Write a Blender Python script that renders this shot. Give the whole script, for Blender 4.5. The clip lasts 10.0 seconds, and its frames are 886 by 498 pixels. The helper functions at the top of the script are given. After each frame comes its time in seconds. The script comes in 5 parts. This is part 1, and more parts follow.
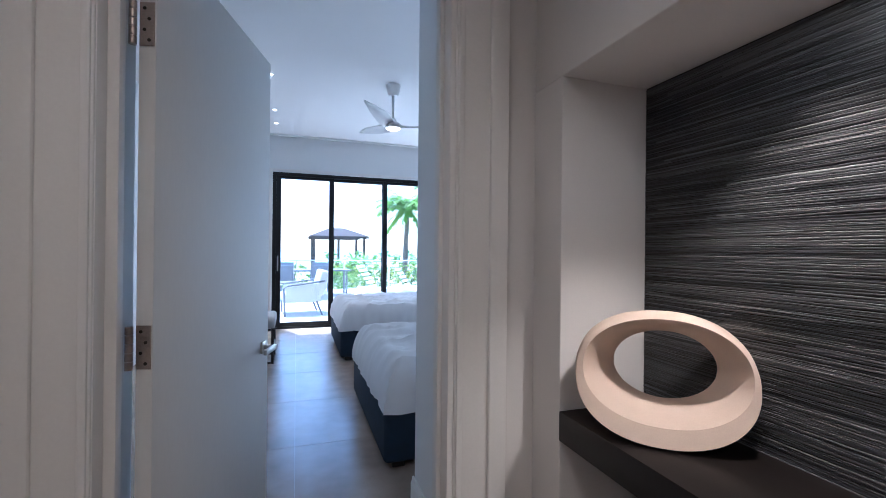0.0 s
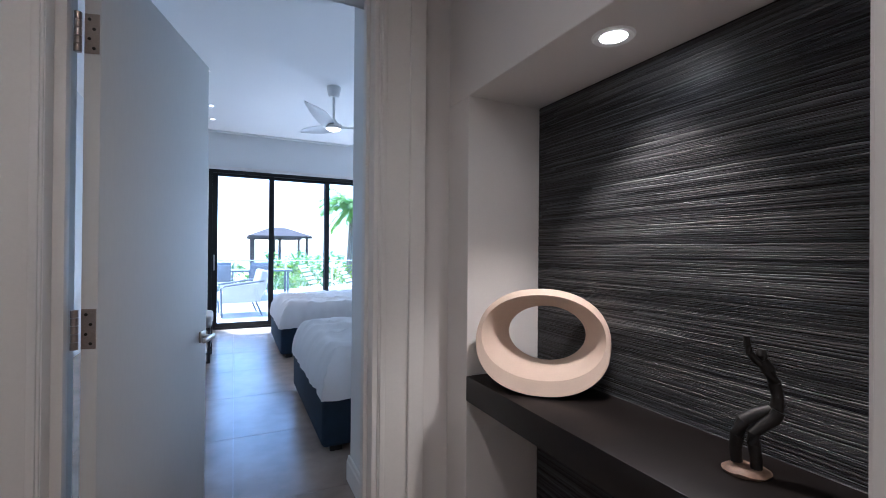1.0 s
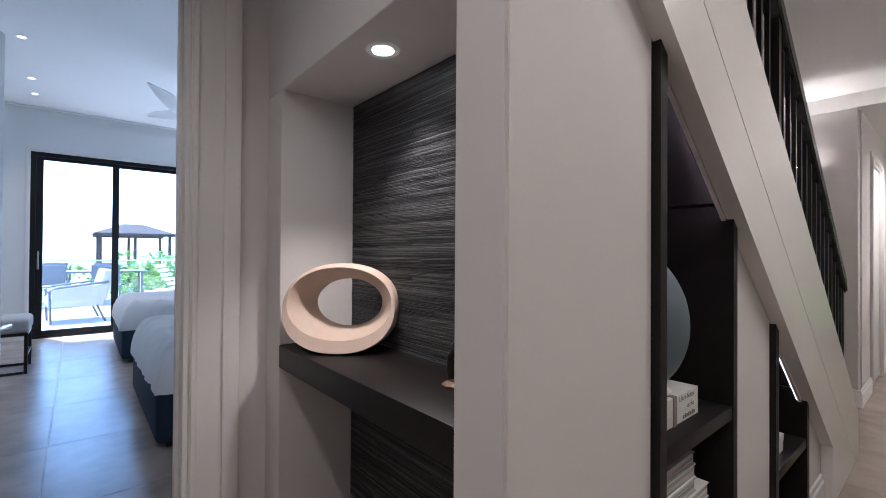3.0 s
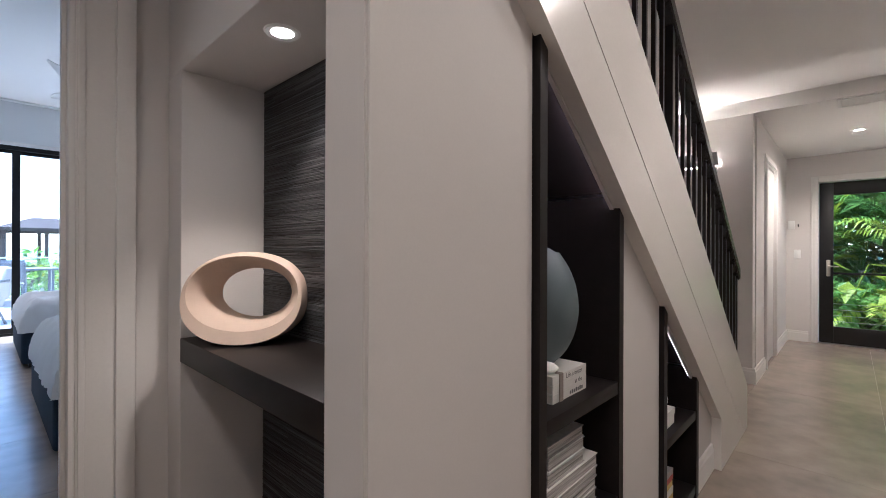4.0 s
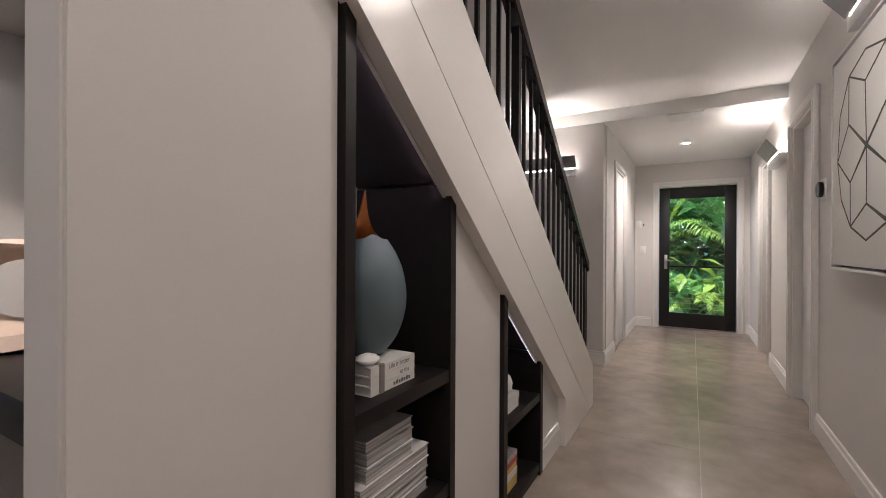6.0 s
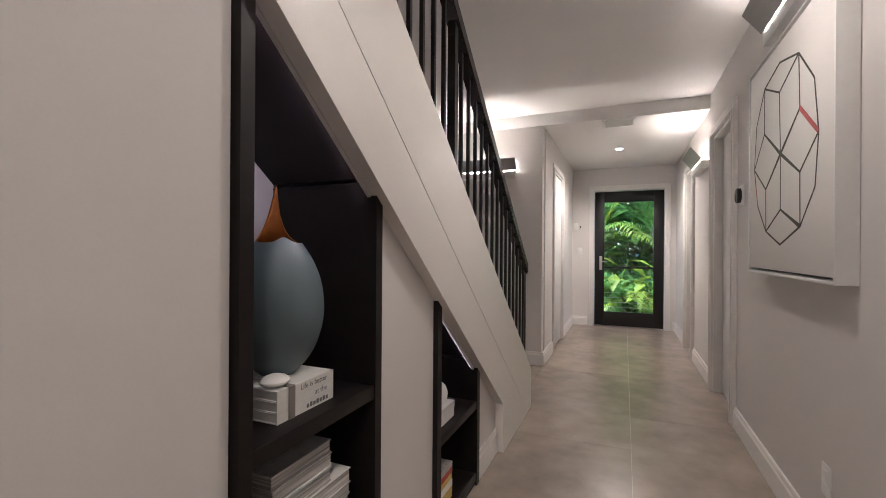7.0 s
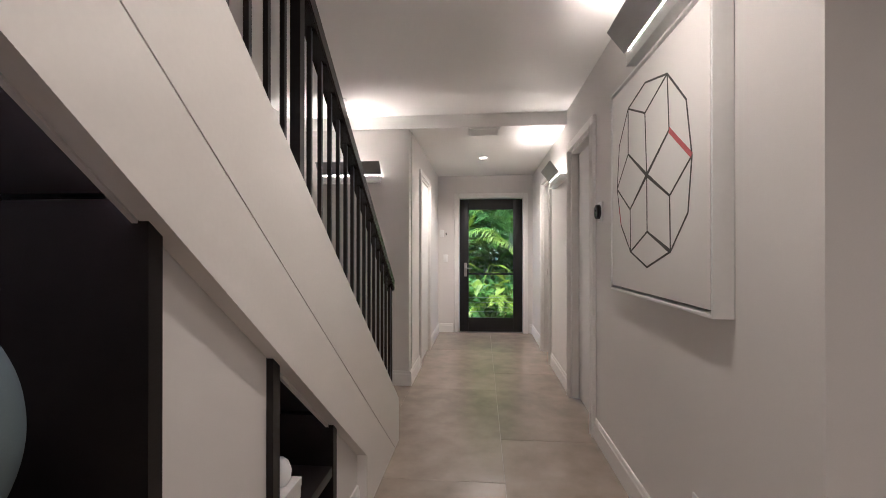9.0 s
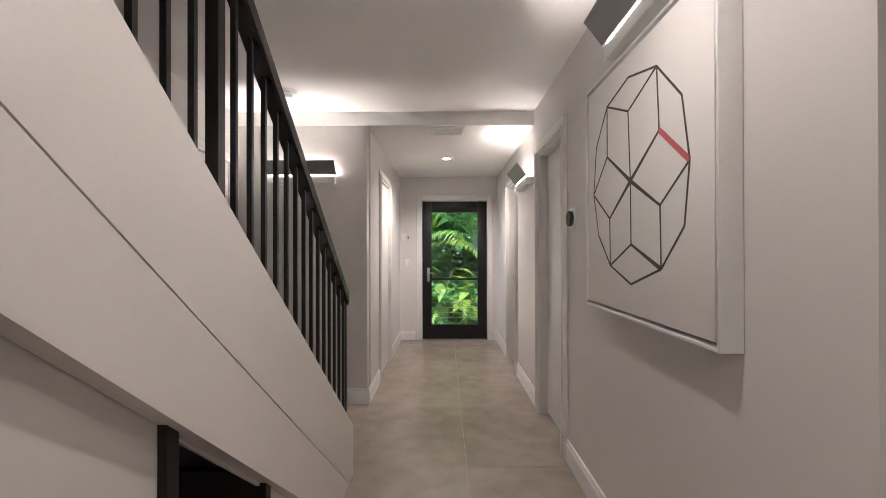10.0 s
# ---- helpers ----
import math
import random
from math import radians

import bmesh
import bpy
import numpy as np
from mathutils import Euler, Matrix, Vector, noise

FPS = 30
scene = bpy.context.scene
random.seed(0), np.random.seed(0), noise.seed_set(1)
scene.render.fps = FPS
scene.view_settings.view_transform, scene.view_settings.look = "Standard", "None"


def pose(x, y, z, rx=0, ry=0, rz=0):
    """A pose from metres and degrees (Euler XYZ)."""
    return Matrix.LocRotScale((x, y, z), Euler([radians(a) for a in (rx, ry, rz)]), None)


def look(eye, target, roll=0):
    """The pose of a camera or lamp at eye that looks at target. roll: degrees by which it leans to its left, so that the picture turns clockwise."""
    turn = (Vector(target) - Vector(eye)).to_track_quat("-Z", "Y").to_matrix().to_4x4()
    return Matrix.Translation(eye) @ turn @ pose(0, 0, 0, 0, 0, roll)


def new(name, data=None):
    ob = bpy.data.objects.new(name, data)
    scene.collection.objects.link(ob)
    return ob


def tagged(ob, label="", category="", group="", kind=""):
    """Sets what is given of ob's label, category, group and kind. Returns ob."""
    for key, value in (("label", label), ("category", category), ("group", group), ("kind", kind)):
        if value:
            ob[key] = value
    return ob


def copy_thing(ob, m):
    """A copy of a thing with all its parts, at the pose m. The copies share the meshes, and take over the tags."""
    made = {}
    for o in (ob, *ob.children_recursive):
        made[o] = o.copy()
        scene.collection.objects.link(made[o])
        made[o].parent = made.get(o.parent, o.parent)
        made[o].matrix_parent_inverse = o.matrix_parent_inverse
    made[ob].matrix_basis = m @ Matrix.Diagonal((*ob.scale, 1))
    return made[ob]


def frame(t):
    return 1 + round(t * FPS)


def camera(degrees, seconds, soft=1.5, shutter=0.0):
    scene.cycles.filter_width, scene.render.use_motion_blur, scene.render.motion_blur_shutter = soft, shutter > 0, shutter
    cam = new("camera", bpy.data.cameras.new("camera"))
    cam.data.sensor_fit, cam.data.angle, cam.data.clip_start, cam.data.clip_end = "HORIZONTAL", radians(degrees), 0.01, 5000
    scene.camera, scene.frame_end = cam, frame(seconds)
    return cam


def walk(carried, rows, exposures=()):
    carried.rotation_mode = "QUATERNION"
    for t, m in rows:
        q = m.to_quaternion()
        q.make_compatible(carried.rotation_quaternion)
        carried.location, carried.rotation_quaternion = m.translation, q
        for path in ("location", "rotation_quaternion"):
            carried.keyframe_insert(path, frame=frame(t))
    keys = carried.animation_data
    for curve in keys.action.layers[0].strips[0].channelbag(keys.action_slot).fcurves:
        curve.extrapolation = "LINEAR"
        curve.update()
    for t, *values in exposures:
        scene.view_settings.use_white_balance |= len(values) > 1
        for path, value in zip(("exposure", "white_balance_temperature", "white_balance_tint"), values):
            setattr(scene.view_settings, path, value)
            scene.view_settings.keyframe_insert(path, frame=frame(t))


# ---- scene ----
EXPOSURE, KELVIN, TINT = 2.25, 5050, 10
cam = camera(91.1, 10.0, soft=0.9)
PATH = [
    (0, (-0.007, 0.121, 1.323), (0.634, 2.015, 1.327), 0.6),
    (0.5, (-0.014, 0.011, 1.31), (0.74, 1.863, 1.318), 0.6),
    (1, (-0.01, -0.112, 1.292), (0.858, 1.689, 1.301), 0.5),
    (1.5, (0.001, -0.227, 1.273), (0.985, 1.514, 1.281), 0.3),
    (2, (0.034, -0.313, 1.249), (1.129, 1.36, 1.263), 0.5),
    (2.5, (0.082, -0.385, 1.23), (1.277, 1.218, 1.25), 0.5),
    (4, (0.219, -0.553, 1.186), (1.679, 0.815, 1.188), 0.2),
    (4.5, (0.261, -0.597, 1.171), (1.805, 0.673, 1.171), 0.2),
    (5, (0.304, -0.642, 1.156), (1.924, 0.531, 1.157), 0.2),
    (5.5, (0.348, -0.681, 1.153), (2.029, 0.403, 1.151), 0.2),
    (7, (0.519, -0.683, 1.166), (2.365, 0.087, 1.165), 0.4),
    (7.5, (0.59, -0.656, 1.184), (2.491, -0.033, 1.186), 0.3),
    (8, (0.676, -0.628, 1.207), (2.622, -0.164, 1.21), 0.1),
    (8.5, (0.778, -0.609, 1.236), (2.755, -0.303, 1.239), 0.1),
    (9, (0.894, -0.602, 1.268), (2.886, -0.424, 1.273), 0.0),
    (9.5, (1.022, -0.601, 1.298), (3.02, -0.521, 1.303), -0.1),
    (10, (1.165, -0.597, 1.325), (3.165, -0.588, 1.332), -0.1),
]
walk(cam, [(t, look(eye, target, roll)) for t, eye, target, roll in PATH],
     [(0.0, EXPOSURE, 4720, TINT), (2.7, EXPOSURE, 4760, TINT), (4.6, EXPOSURE, KELVIN, TINT), (10.0, EXPOSURE, KELVIN, TINT)])

# ---- world, sun and exposure ----
world = bpy.data.worlds.new("sky")
scene.world = world
world.use_nodes = True
wn = world.node_tree
sky = wn.nodes.new("ShaderNodeTexSky")
sky.sky_type, sky.sun_disc = "NISHITA", False
sky.sun_elevation, sky.sun_rotation = radians(72), radians(-25)
wn.links.new(sky.outputs[0], wn.nodes["Background"].inputs[0])
wn.nodes["Background"].inputs[1].default_value = 0.17
sun = new("sun", bpy.data.lights.new("sun", "SUN"))
sun.data.energy, sun.data.angle, sun.data.color = 2.8, radians(0.5), (1.0, 0.95, 0.88)
sun.matrix_world = look((-2.8, 6.0, 20.4), (0, 0, 0))

# added fill lamp inside the window's wide end, tilted up to brighten the bedroom
fill_lamp = new("bedroom_fill", bpy.data.lights.new("bedroom_fill", "AREA"))
fill_lamp.data.shape, fill_lamp.data.size, fill_lamp.data.size_y = "RECTANGLE", 1.9, 2.3
fill_lamp.data.energy, fill_lamp.data.color = 13.0, (0.94, 0.98, 0.98)
fill_lamp.matrix_world = look((4.05, 7.55, 1.35), (2.2, 4.0, 3.0))


# ---- materials ----
def mat(name, base, rough=0.5, metal=0.0, vary=0.06, scale=6.0, fine=60.0, bump=0.05, stretch=(1, 1, 1), coat=0.0, dist=0.004, pieces=0.0, spec=0.5, through_light=0.0):
    """A principled material with variation at two scales, in metres."""
    m = bpy.data.materials.new(name)
    m.use_nodes = True
    n, l = m.node_tree.nodes, m.node_tree.links
    p = n["Principled BSDF"]
    tex = n.new("ShaderNodeNewGeometry")
    mp = n.new("ShaderNodeMapping")
    mp.inputs["Scale"].default_value = stretch
    l.new(tex.outputs["Position"], mp.inputs[0])
    a, b = n.new("ShaderNodeTexNoise"), n.new("ShaderNodeTexNoise")
    a.inputs["Scale"].default_value, a.inputs["Detail"].default_value = scale, 5
    b.inputs["Scale"].default_value, b.inputs["Detail"].default_value = fine, 4
    l.new(mp.outputs[0], a.inputs["Vector"])
    l.new(mp.outputs[0], b.inputs["Vector"])
    mix = n.new("ShaderNodeMath")
    mix.operation = "ADD"
    l.new(a.outputs[0], mix.inputs[0])
    l.new(b.outputs[0], mix.inputs[1])
    ramp = n.new("ShaderNodeMapRange")
    ramp.inputs[1].default_value, ramp.inputs[2].default_value = 0.7, 1.3
    ramp.inputs[3].default_value, ramp.inputs[4].default_value = 1 - vary, 1 + vary
    l.new(mix.outputs[0], ramp.inputs[0])
    out = ramp.outputs[0]
    if pieces:
        info = n.new("ShaderNodeObjectInfo")
        r2 = n.new("ShaderNodeMapRange")
        r2.inputs[3].default_value, r2.inputs[4].default_value = 1 - pieces, 1 + pieces
        l.new(info.outputs["Random"], r2.inputs[0])
        mul = n.new("ShaderNodeMath")
        mul.operation = "MULTIPLY"
        l.new(out, mul.inputs[0])
        l.new(r2.outputs[0], mul.inputs[1])
        out = mul.outputs[0]
    col = n.new("ShaderNodeVectorMath")
    col.operation = "SCALE"
    col.inputs[0].default_value = base
    l.new(out, col.inputs["Scale"])
    l.new(col.outputs[0], p.inputs["Base Color"])
    p.inputs["Roughness"].default_value = rough
    p.inputs["Metallic"].default_value = metal
    p.inputs["Specular IOR Level"].default_value = spec
    p.inputs["Coat Weight"].default_value = coat
    if bump:
        bp = n.new("ShaderNodeBump")
        bp.inputs["Strength"].default_value, bp.inputs["Distance"].default_value = bump, dist
        l.new(b.outputs[0], bp.inputs["Height"])
        l.new(bp.outputs[0], p.inputs["Normal"])
    if through_light:
        tr, both = n.new("ShaderNodeBsdfTranslucent"), n.new("ShaderNodeMixShader")
        l.new(col.outputs[0], tr.inputs["Color"])
        both.inputs[0].default_value = through_light
        l.new(p.outputs[0], both.inputs[1])
        l.new(tr.outputs[0], both.inputs[2])
        l.new(both.outputs[0], n["Material Output"].inputs["Surface"])
    return m


def glow(name, colour, strength):
    m = bpy.data.materials.new(name)
    m.use_nodes = True
    p = m.node_tree.nodes["Principled BSDF"]
    p.inputs["Base Color"].default_value = (0.9, 0.9, 0.9, 1)
    p.inputs["Emission Color"].default_value = (*colour, 1)
    p.inputs["Emission Strength"].default_value = strength
    return m


def glass(name, colour=(1, 1, 1), rough=0.0):
    m = bpy.data.materials.new(name)
    m.use_nodes = True
    p = m.node_tree.nodes["Principled BSDF"]
    p.inputs["Base Color"].default_value = (*colour, 1)
    p.inputs["Transmission Weight"].default_value = 1.0
    p.inputs["Roughness"].default_value = rough
    p.inputs["IOR"].default_value = 1.45
    return m


M = dict(
    wall=mat("wall_paint", (0.675, 0.652, 0.635), 0.62, vary=0.02, scale=1.2, fine=260, bump=0.04, dist=0.001),
    ceil=mat("ceiling_paint", (0.85, 0.84, 0.825), 0.7, vary=0.015, scale=1.0, fine=240, bump=0.04, dist=0.001),
    trim=mat("trim_paint", (0.77, 0.755, 0.735), 0.5, vary=0.02, scale=2.0, fine=120, bump=0.02, dist=0.001),
    doorw=mat("door_paint", (0.70, 0.70, 0.69), 0.65, vary=0.02, scale=2.0, fine=90, bump=0.03, dist=0.001, stretch=(1, 1, 0.25)),
    bedwall=mat("bedroom_paint", (0.78, 0.79, 0.79), 0.6, vary=0.02, scale=1.2, fine=240, bump=0.04, dist=0.001),
    stringer=mat("stringer_lacquer", (0.75, 0.725, 0.695), 0.25, vary=0.02, scale=1.5, fine=80, bump=0.015, dist=0.001),
    tile=mat("porcelain_tile", (0.325, 0.272, 0.226), 0.26, vary=0.20, scale=1.7, fine=6, bump=0.015, dist=0.002, pieces=0.05),
    grout=mat("grout", (0.38, 0.335, 0.29), 0.9, vary=0.25, scale=4),
    espresso=mat("espresso_wood", (0.0105, 0.0082, 0.0078), 0.45, spec=0.3, vary=0.25, scale=3, fine=40, stretch=(1, 8, 8), bump=0.06, dist=0.001),
    iron=mat("black_metal", (0.012, 0.010, 0.010), 0.33, vary=0.2, bump=0.02),
    rail=mat("dark_rail_wood", (0.014, 0.010, 0.009), 0.25, vary=0.25, fine=50, stretch=(1, 8, 8), bump=0.03),
    alu=mat("black_aluminium", (0.010, 0.010, 0.011), 0.4, spec=0.35, vary=0.1, bump=0.02),
    steel=mat("brushed_steel", (0.55, 0.53, 0.50), 0.3, metal=1.0, vary=0.08, fine=200, stretch=(1, 1, 8), bump=0.04, dist=0.0005),
    bronze_plate=mat("satin_nickel", (0.42, 0.36, 0.32), 0.36, metal=1.0, vary=0.12, fine=200, bump=0.03),
    shade=mat("grey_shade", (0.30, 0.30, 0.30), 0.45, vary=0.05, fine=150, stretch=(1, 1, 6), bump=0.03),
    white=mat("white_satin", (0.80, 0.80, 0.79), 0.4, vary=0.02, bump=0.02),
    canvas=mat("canvas", (0.80, 0.785, 0.765), 0.75, vary=0.02, scale=3, fine=500, bump=0.12, dist=0.0006),
    ink=mat("ink_line", (0.06, 0.055, 0.05), 0.6, vary=0.2, bump=0.0),
    red=mat("red_line", (0.55, 0.12, 0.13), 0.6, vary=0.15, bump=0.0),
    sculpt=mat("sandstone_ceramic", (0.56, 0.445, 0.36), 0.75, vary=0.05, scale=12, fine=350, bump=0.18, dist=0.0012),
    bronze=mat("dark_bronze", (0.010, 0.008, 0.007), 0.55, metal=0.1, vary=0.3, scale=20, fine=80, bump=0.25, dist=0.002),
    brown_stone=mat("brown_stone", (0.20, 0.13, 0.09), 0.55, vary=0.3, scale=25, fine=90, bump=0.3, dist=0.003),
    vase=mat("blue_grey_ceramic", (0.115, 0.150, 0.166), 0.5, vary=0.05, scale=6, fine=300, bump=0.06, dist=0.0006),
    amber=mat("amber_glaze", (0.36, 0.12, 0.025), 0.22, vary=0.15, scale=20, bump=0.03),
    paper=mat("book_paper", (0.74, 0.71, 0.67), 0.7, vary=0.06, scale=10, fine=300, stretch=(1, 1, 12), bump=0.08, dist=0.0006),
    pages=mat("streaked_pages", (0.46, 0.445, 0.43), 0.75, vary=0.75, scale=26, fine=90, stretch=(0.06, 0.06, 5), bump=0.25, dist=0.0012),
    cover=mat("white_cover", (0.74, 0.73, 0.70), 0.4, vary=0.04, bump=0.02),
    greycover=mat("grey_cover", (0.38, 0.37, 0.36), 0.45, vary=0.15, scale=30, bump=0.03),
    ribbon=mat("taupe_ribbon", (0.26, 0.22, 0.20), 0.6, vary=0.1, fine=300, bump=0.1),
    print_grey=mat("grey_print", (0.16, 0.16, 0.16), 0.6, bump=0),
    yellow=mat("yellow_cover", (0.62, 0.46, 0.12), 0.45, vary=0.06),
    redcover=mat("red_cover", (0.42, 0.05, 0.04), 0.45, vary=0.06),
    duvet=mat("white_cotton", (0.74, 0.75, 0.77), 0.85, vary=0.03, scale=8, fine=500, bump=0.12, dist=0.001),
    navy=mat("navy_velvet", (0.007, 0.022, 0.048), 0.8, vary=0.2, scale=14, fine=400, bump=0.12, dist=0.001),
    water=mat("sea_water", (0.10, 0.22, 0.27), 0.2, vary=0.2, scale=0.4, fine=3, bump=0.2, dist=0.05),
    sand=mat("sand", (0.55, 0.50, 0.42), 0.9, vary=0.1, scale=0.6, fine=30, bump=0.3, dist=0.02),
    paving=mat("pale_paving", (0.44, 0.425, 0.41), 0.7, vary=0.1, scale=1.5, fine=60, bump=0.1, dist=0.003),
    grass=mat("lawn", (0.06, 0.11, 0.03), 0.9, vary=0.35, scale=2, fine=60, bump=0.5, dist=0.03),
    leaf=mat("leaf_green", (0.20, 0.36, 0.07), 0.42, vary=0.45, scale=3, fine=30, through_light=0.45, bump=0.05, pieces=0.2),
    leaf2=mat("leaf_lime", (0.27, 0.34, 0.03), 0.42, vary=0.35, scale=3, fine=30, through_light=0.45, bump=0.05),
    leaf3=mat("leaf_deep", (0.12, 0.24, 0.06), 0.38, vary=0.4, scale=4, fine=30, through_light=0.45, bump=0.05),
    trunk=mat("palm_trunk", (0.20, 0.16, 0.12), 0.85, vary=0.25, scale=6, fine=30, stretch=(1, 1, 5), bump=0.4, dist=0.02),
    roof=mat("pavilion_roof", (0.045, 0.032, 0.030), 0.85, vary=0.2, scale=2, fine=30, bump=0.2),
    darkwood=mat("dark_timber", (0.06, 0.045, 0.04), 0.6, vary=0.2, bump=0.1),
    cushion=mat("pale_cushion", (0.46, 0.455, 0.45), 0.9, vary=0.04, fine=300, bump=0.15, dist=0.001),
    wicker=mat("grey_sling", (0.16, 0.17, 0.19), 0.7, vary=0.15, fine=200, bump=0.2, dist=0.002),
    black_gloss=mat("black_glass", (0.01, 0.01, 0.01), 0.08, vary=0.05, bump=0),
    pane=glass("clear_glass", (0.97, 0.99, 0.985)),
    lamp=glow("led_warm", (1.0, 0.76, 0.54), 15.0),
    lamp_soft=glow("led_soft", (1.0, 0.76, 0.54), 15.0),
    lamp_strong=glow("led_strong", (1.0, 0.76, 0.54), 24.0),
    lampdim=glow("soft_lens", (1.0, 0.80, 0.66), 1.6),
    lampsmall=glow("downlight_lens", (1.0, 0.82, 0.62), 14.0),
    led=glow("led_strip", (1.0, 0.74, 0.72), 11.0),
    led_low=glow("led_strip_low", (1.0, 0.74, 0.68), 1.6),
)


def reed():
    """Dyed reed strands, each of its own grey."""
    m = mat("reed_strand", (0.06, 0.06, 0.062), 0.42, vary=0.3, scale=30, fine=200, stretch=(1, 0.15, 1), bump=0.2, dist=0.0006)
    n, l = m.node_tree.nodes, m.node_tree.links
    g, r = n.new("ShaderNodeNewGeometry"), n.new("ShaderNodeValToRGB")
    e = r.color_ramp.elements
    e[0].position, e[0].color = 0.0, (0.014, 0.014, 0.016, 1)
    e[1].position, e[1].color = 1.0, (0.150, 0.150, 0.154, 1)
    k = e.new(0.55)
    k.color = (0.060, 0.060, 0.064, 1)
    k = e.new(0.85)
    k.color = (0.098, 0.097, 0.099, 1)
    l.new(g.outputs["Random Per Island"], r.inputs[0])
    l.new(r.outputs[0], n["Principled BSDF"].inputs["Base Color"])
    return m


M["reed"] = reed()
M["cloth"] = mat("reed_backing", (0.012, 0.012, 0.013), 0.8, vary=0.2)



# ---- building helpers ----
def box(bm, x0, x1, y0, y1, z0, z1, bevel=0.0, seg=2):
    vs = [bm.verts.new((x, y, z)) for x in (x0, x1) for y in (y0, y1) for z in (z0, z1)]
    fs = [bm.faces.new([vs[i] for i in q]) for q in ((0, 1, 3, 2), (4, 6, 7, 5), (0, 4, 5, 1), (2, 3, 7, 6), (0, 2, 6, 4), (1, 5, 7, 3))]
    if bevel:
        es = list({e for f in fs for e in f.edges})
        bmesh.ops.bevel(bm, geom=es, offset=bevel, segments=seg, affect="EDGES", profile=0.5)
    return bm


def prism(bm, pts, axis, a, b):
    """A polygon given in the two other axes (in x, y, z order), drawn out along axis from a to b."""
    def at(p, v):
        q = list(p)
        q.insert("xyz".index(axis), v)
        return q
    lo, hi = [bm.verts.new(at(p, a)) for p in pts], [bm.verts.new(at(p, b)) for p in pts]
    bm.faces.new(lo), bm.faces.new(hi[::-1])
    for i in range(len(pts)):
        j = (i + 1) % len(pts)
        bm.faces.new((lo[i], hi[i], hi[j], lo[j]))
    bmesh.ops.recalc_face_normals(bm, faces=bm.faces[:])
    return bm


def tube(bm, pts, radii, sides=10, flat=1.0):
    """A closed tube along points; radii a number or a list."""
    pts = [Vector(p) for p in pts]
    if not isinstance(radii, (list, tuple)):
        radii = [radii] * len(pts)
    rings = []
    for i, p in enumerate(pts):
        d = (pts[min(i + 1, len(pts) - 1)] - pts[max(i - 1, 0)]).normalized()
        u = d.cross(Vector((0, 0, 1)) if abs(d.z) < 0.95 else Vector((0, 1, 0))).normalized()
        v = d.cross(u)
        rings.append([bm.verts.new(p + (u * math.cos(k * math.tau / sides) + v * math.sin(k * math.tau / sides) * flat) * radii[i]) for k in range(sides)])
    for a, b in zip(rings, rings[1:]):
        for k in range(sides):
            bm.faces.new((a[k], a[(k + 1) % sides], b[(k + 1) % sides], b[k]))
    bm.faces.new(rings[0][::-1]), bm.faces.new(rings[-1])
    bmesh.ops.recalc_face_normals(bm, faces=bm.faces[:])
    return bm


def lathe(bm, profile, cx, cy, sides=40):
    rings = [[bm.verts.new((cx + r * math.cos(k * math.tau / sides), cy + r * math.sin(k * math.tau / sides), z)) for k in range(sides)] for r, z in profile]
    for a, b in zip(rings, rings[1:]):
        for k in range(sides):
            bm.faces.new((a[k], a[(k + 1) % sides], b[(k + 1) % sides], b[k]))
    if profile[0][0] > 1e-5:
        bm.faces.new(rings[0][::-1])
    if profile[-1][0] > 1e-5:
        bm.faces.new(rings[-1])
    bmesh.ops.remove_doubles(bm, verts=bm.verts[:], dist=1e-6)
    bmesh.ops.recalc_face_normals(bm, faces=bm.faces[:])
    return bm


def part(name, bm, material, parent=None, label="", smooth=False):
    """Links a bmesh as one mesh object, under parent where one is given."""
    me = bpy.data.meshes.new(name)
    if smooth:
        for f in bm.faces:
            f.smooth = True
    bm.to_mesh(me)
    bm.free()
    me.materials.append(M[material])
    if smooth:
        me.set_sharp_from_angle(angle=radians(38))
    ob = new(name, me)
    ob.parent = parent
    if label:
        ob["label"] = label
    return ob


def B():
    return bmesh.new()


def boxpart(name, dims, material, parent=None, label="", bevel=0.0, seg=2):
    return part(name, box(B(), *dims, bevel=bevel, seg=seg), material, parent, label, smooth=bevel > 0)


def thing(name, label, category, group="", at=(0, 0, 0)):
    e = new(name)
    e.empty_display_size = 0.05
    e.location = at
    return tagged(e, label, category, group)


def structure(ob, label, category):
    return tagged(ob, label, category, kind="structure")


# plan: the corridor runs along x, the bedroom lies towards +y
WR = -1.372          # corridor wall with the picture
WS = 0.0             # wall under the stairs
NX = 0.711           # wall of the short passage, with the niche
DY0, DY1 = 1.34, 1.65  # wall of the bedroom door
XF = 7.60            # wall of the garden door
CEIL, LOW, BCEIL = 2.53, 2.41, 3.15
BEAM = 4.93

# ---- structure ----
def wall(name, dims, material="wall", label="smooth painted wall", bevel=0.0):
    return structure(boxpart(name, dims, material, None, "", bevel, 3), label, "wall")


floor = structure(boxpart("floor", (-2.8, XF + 0.25, -4.2, DY1 - 0.001, -0.12, -0.004), "grout"), "large greige porcelain floor tiles with pale joints", "floor")
bed_floor = structure(boxpart("floor_bedroom", (-1.7, 5.6, DY1 + 0.001, 7.86, -0.12, -0.004), "grout"), "large greige porcelain tiles in the bedroom", "floor")

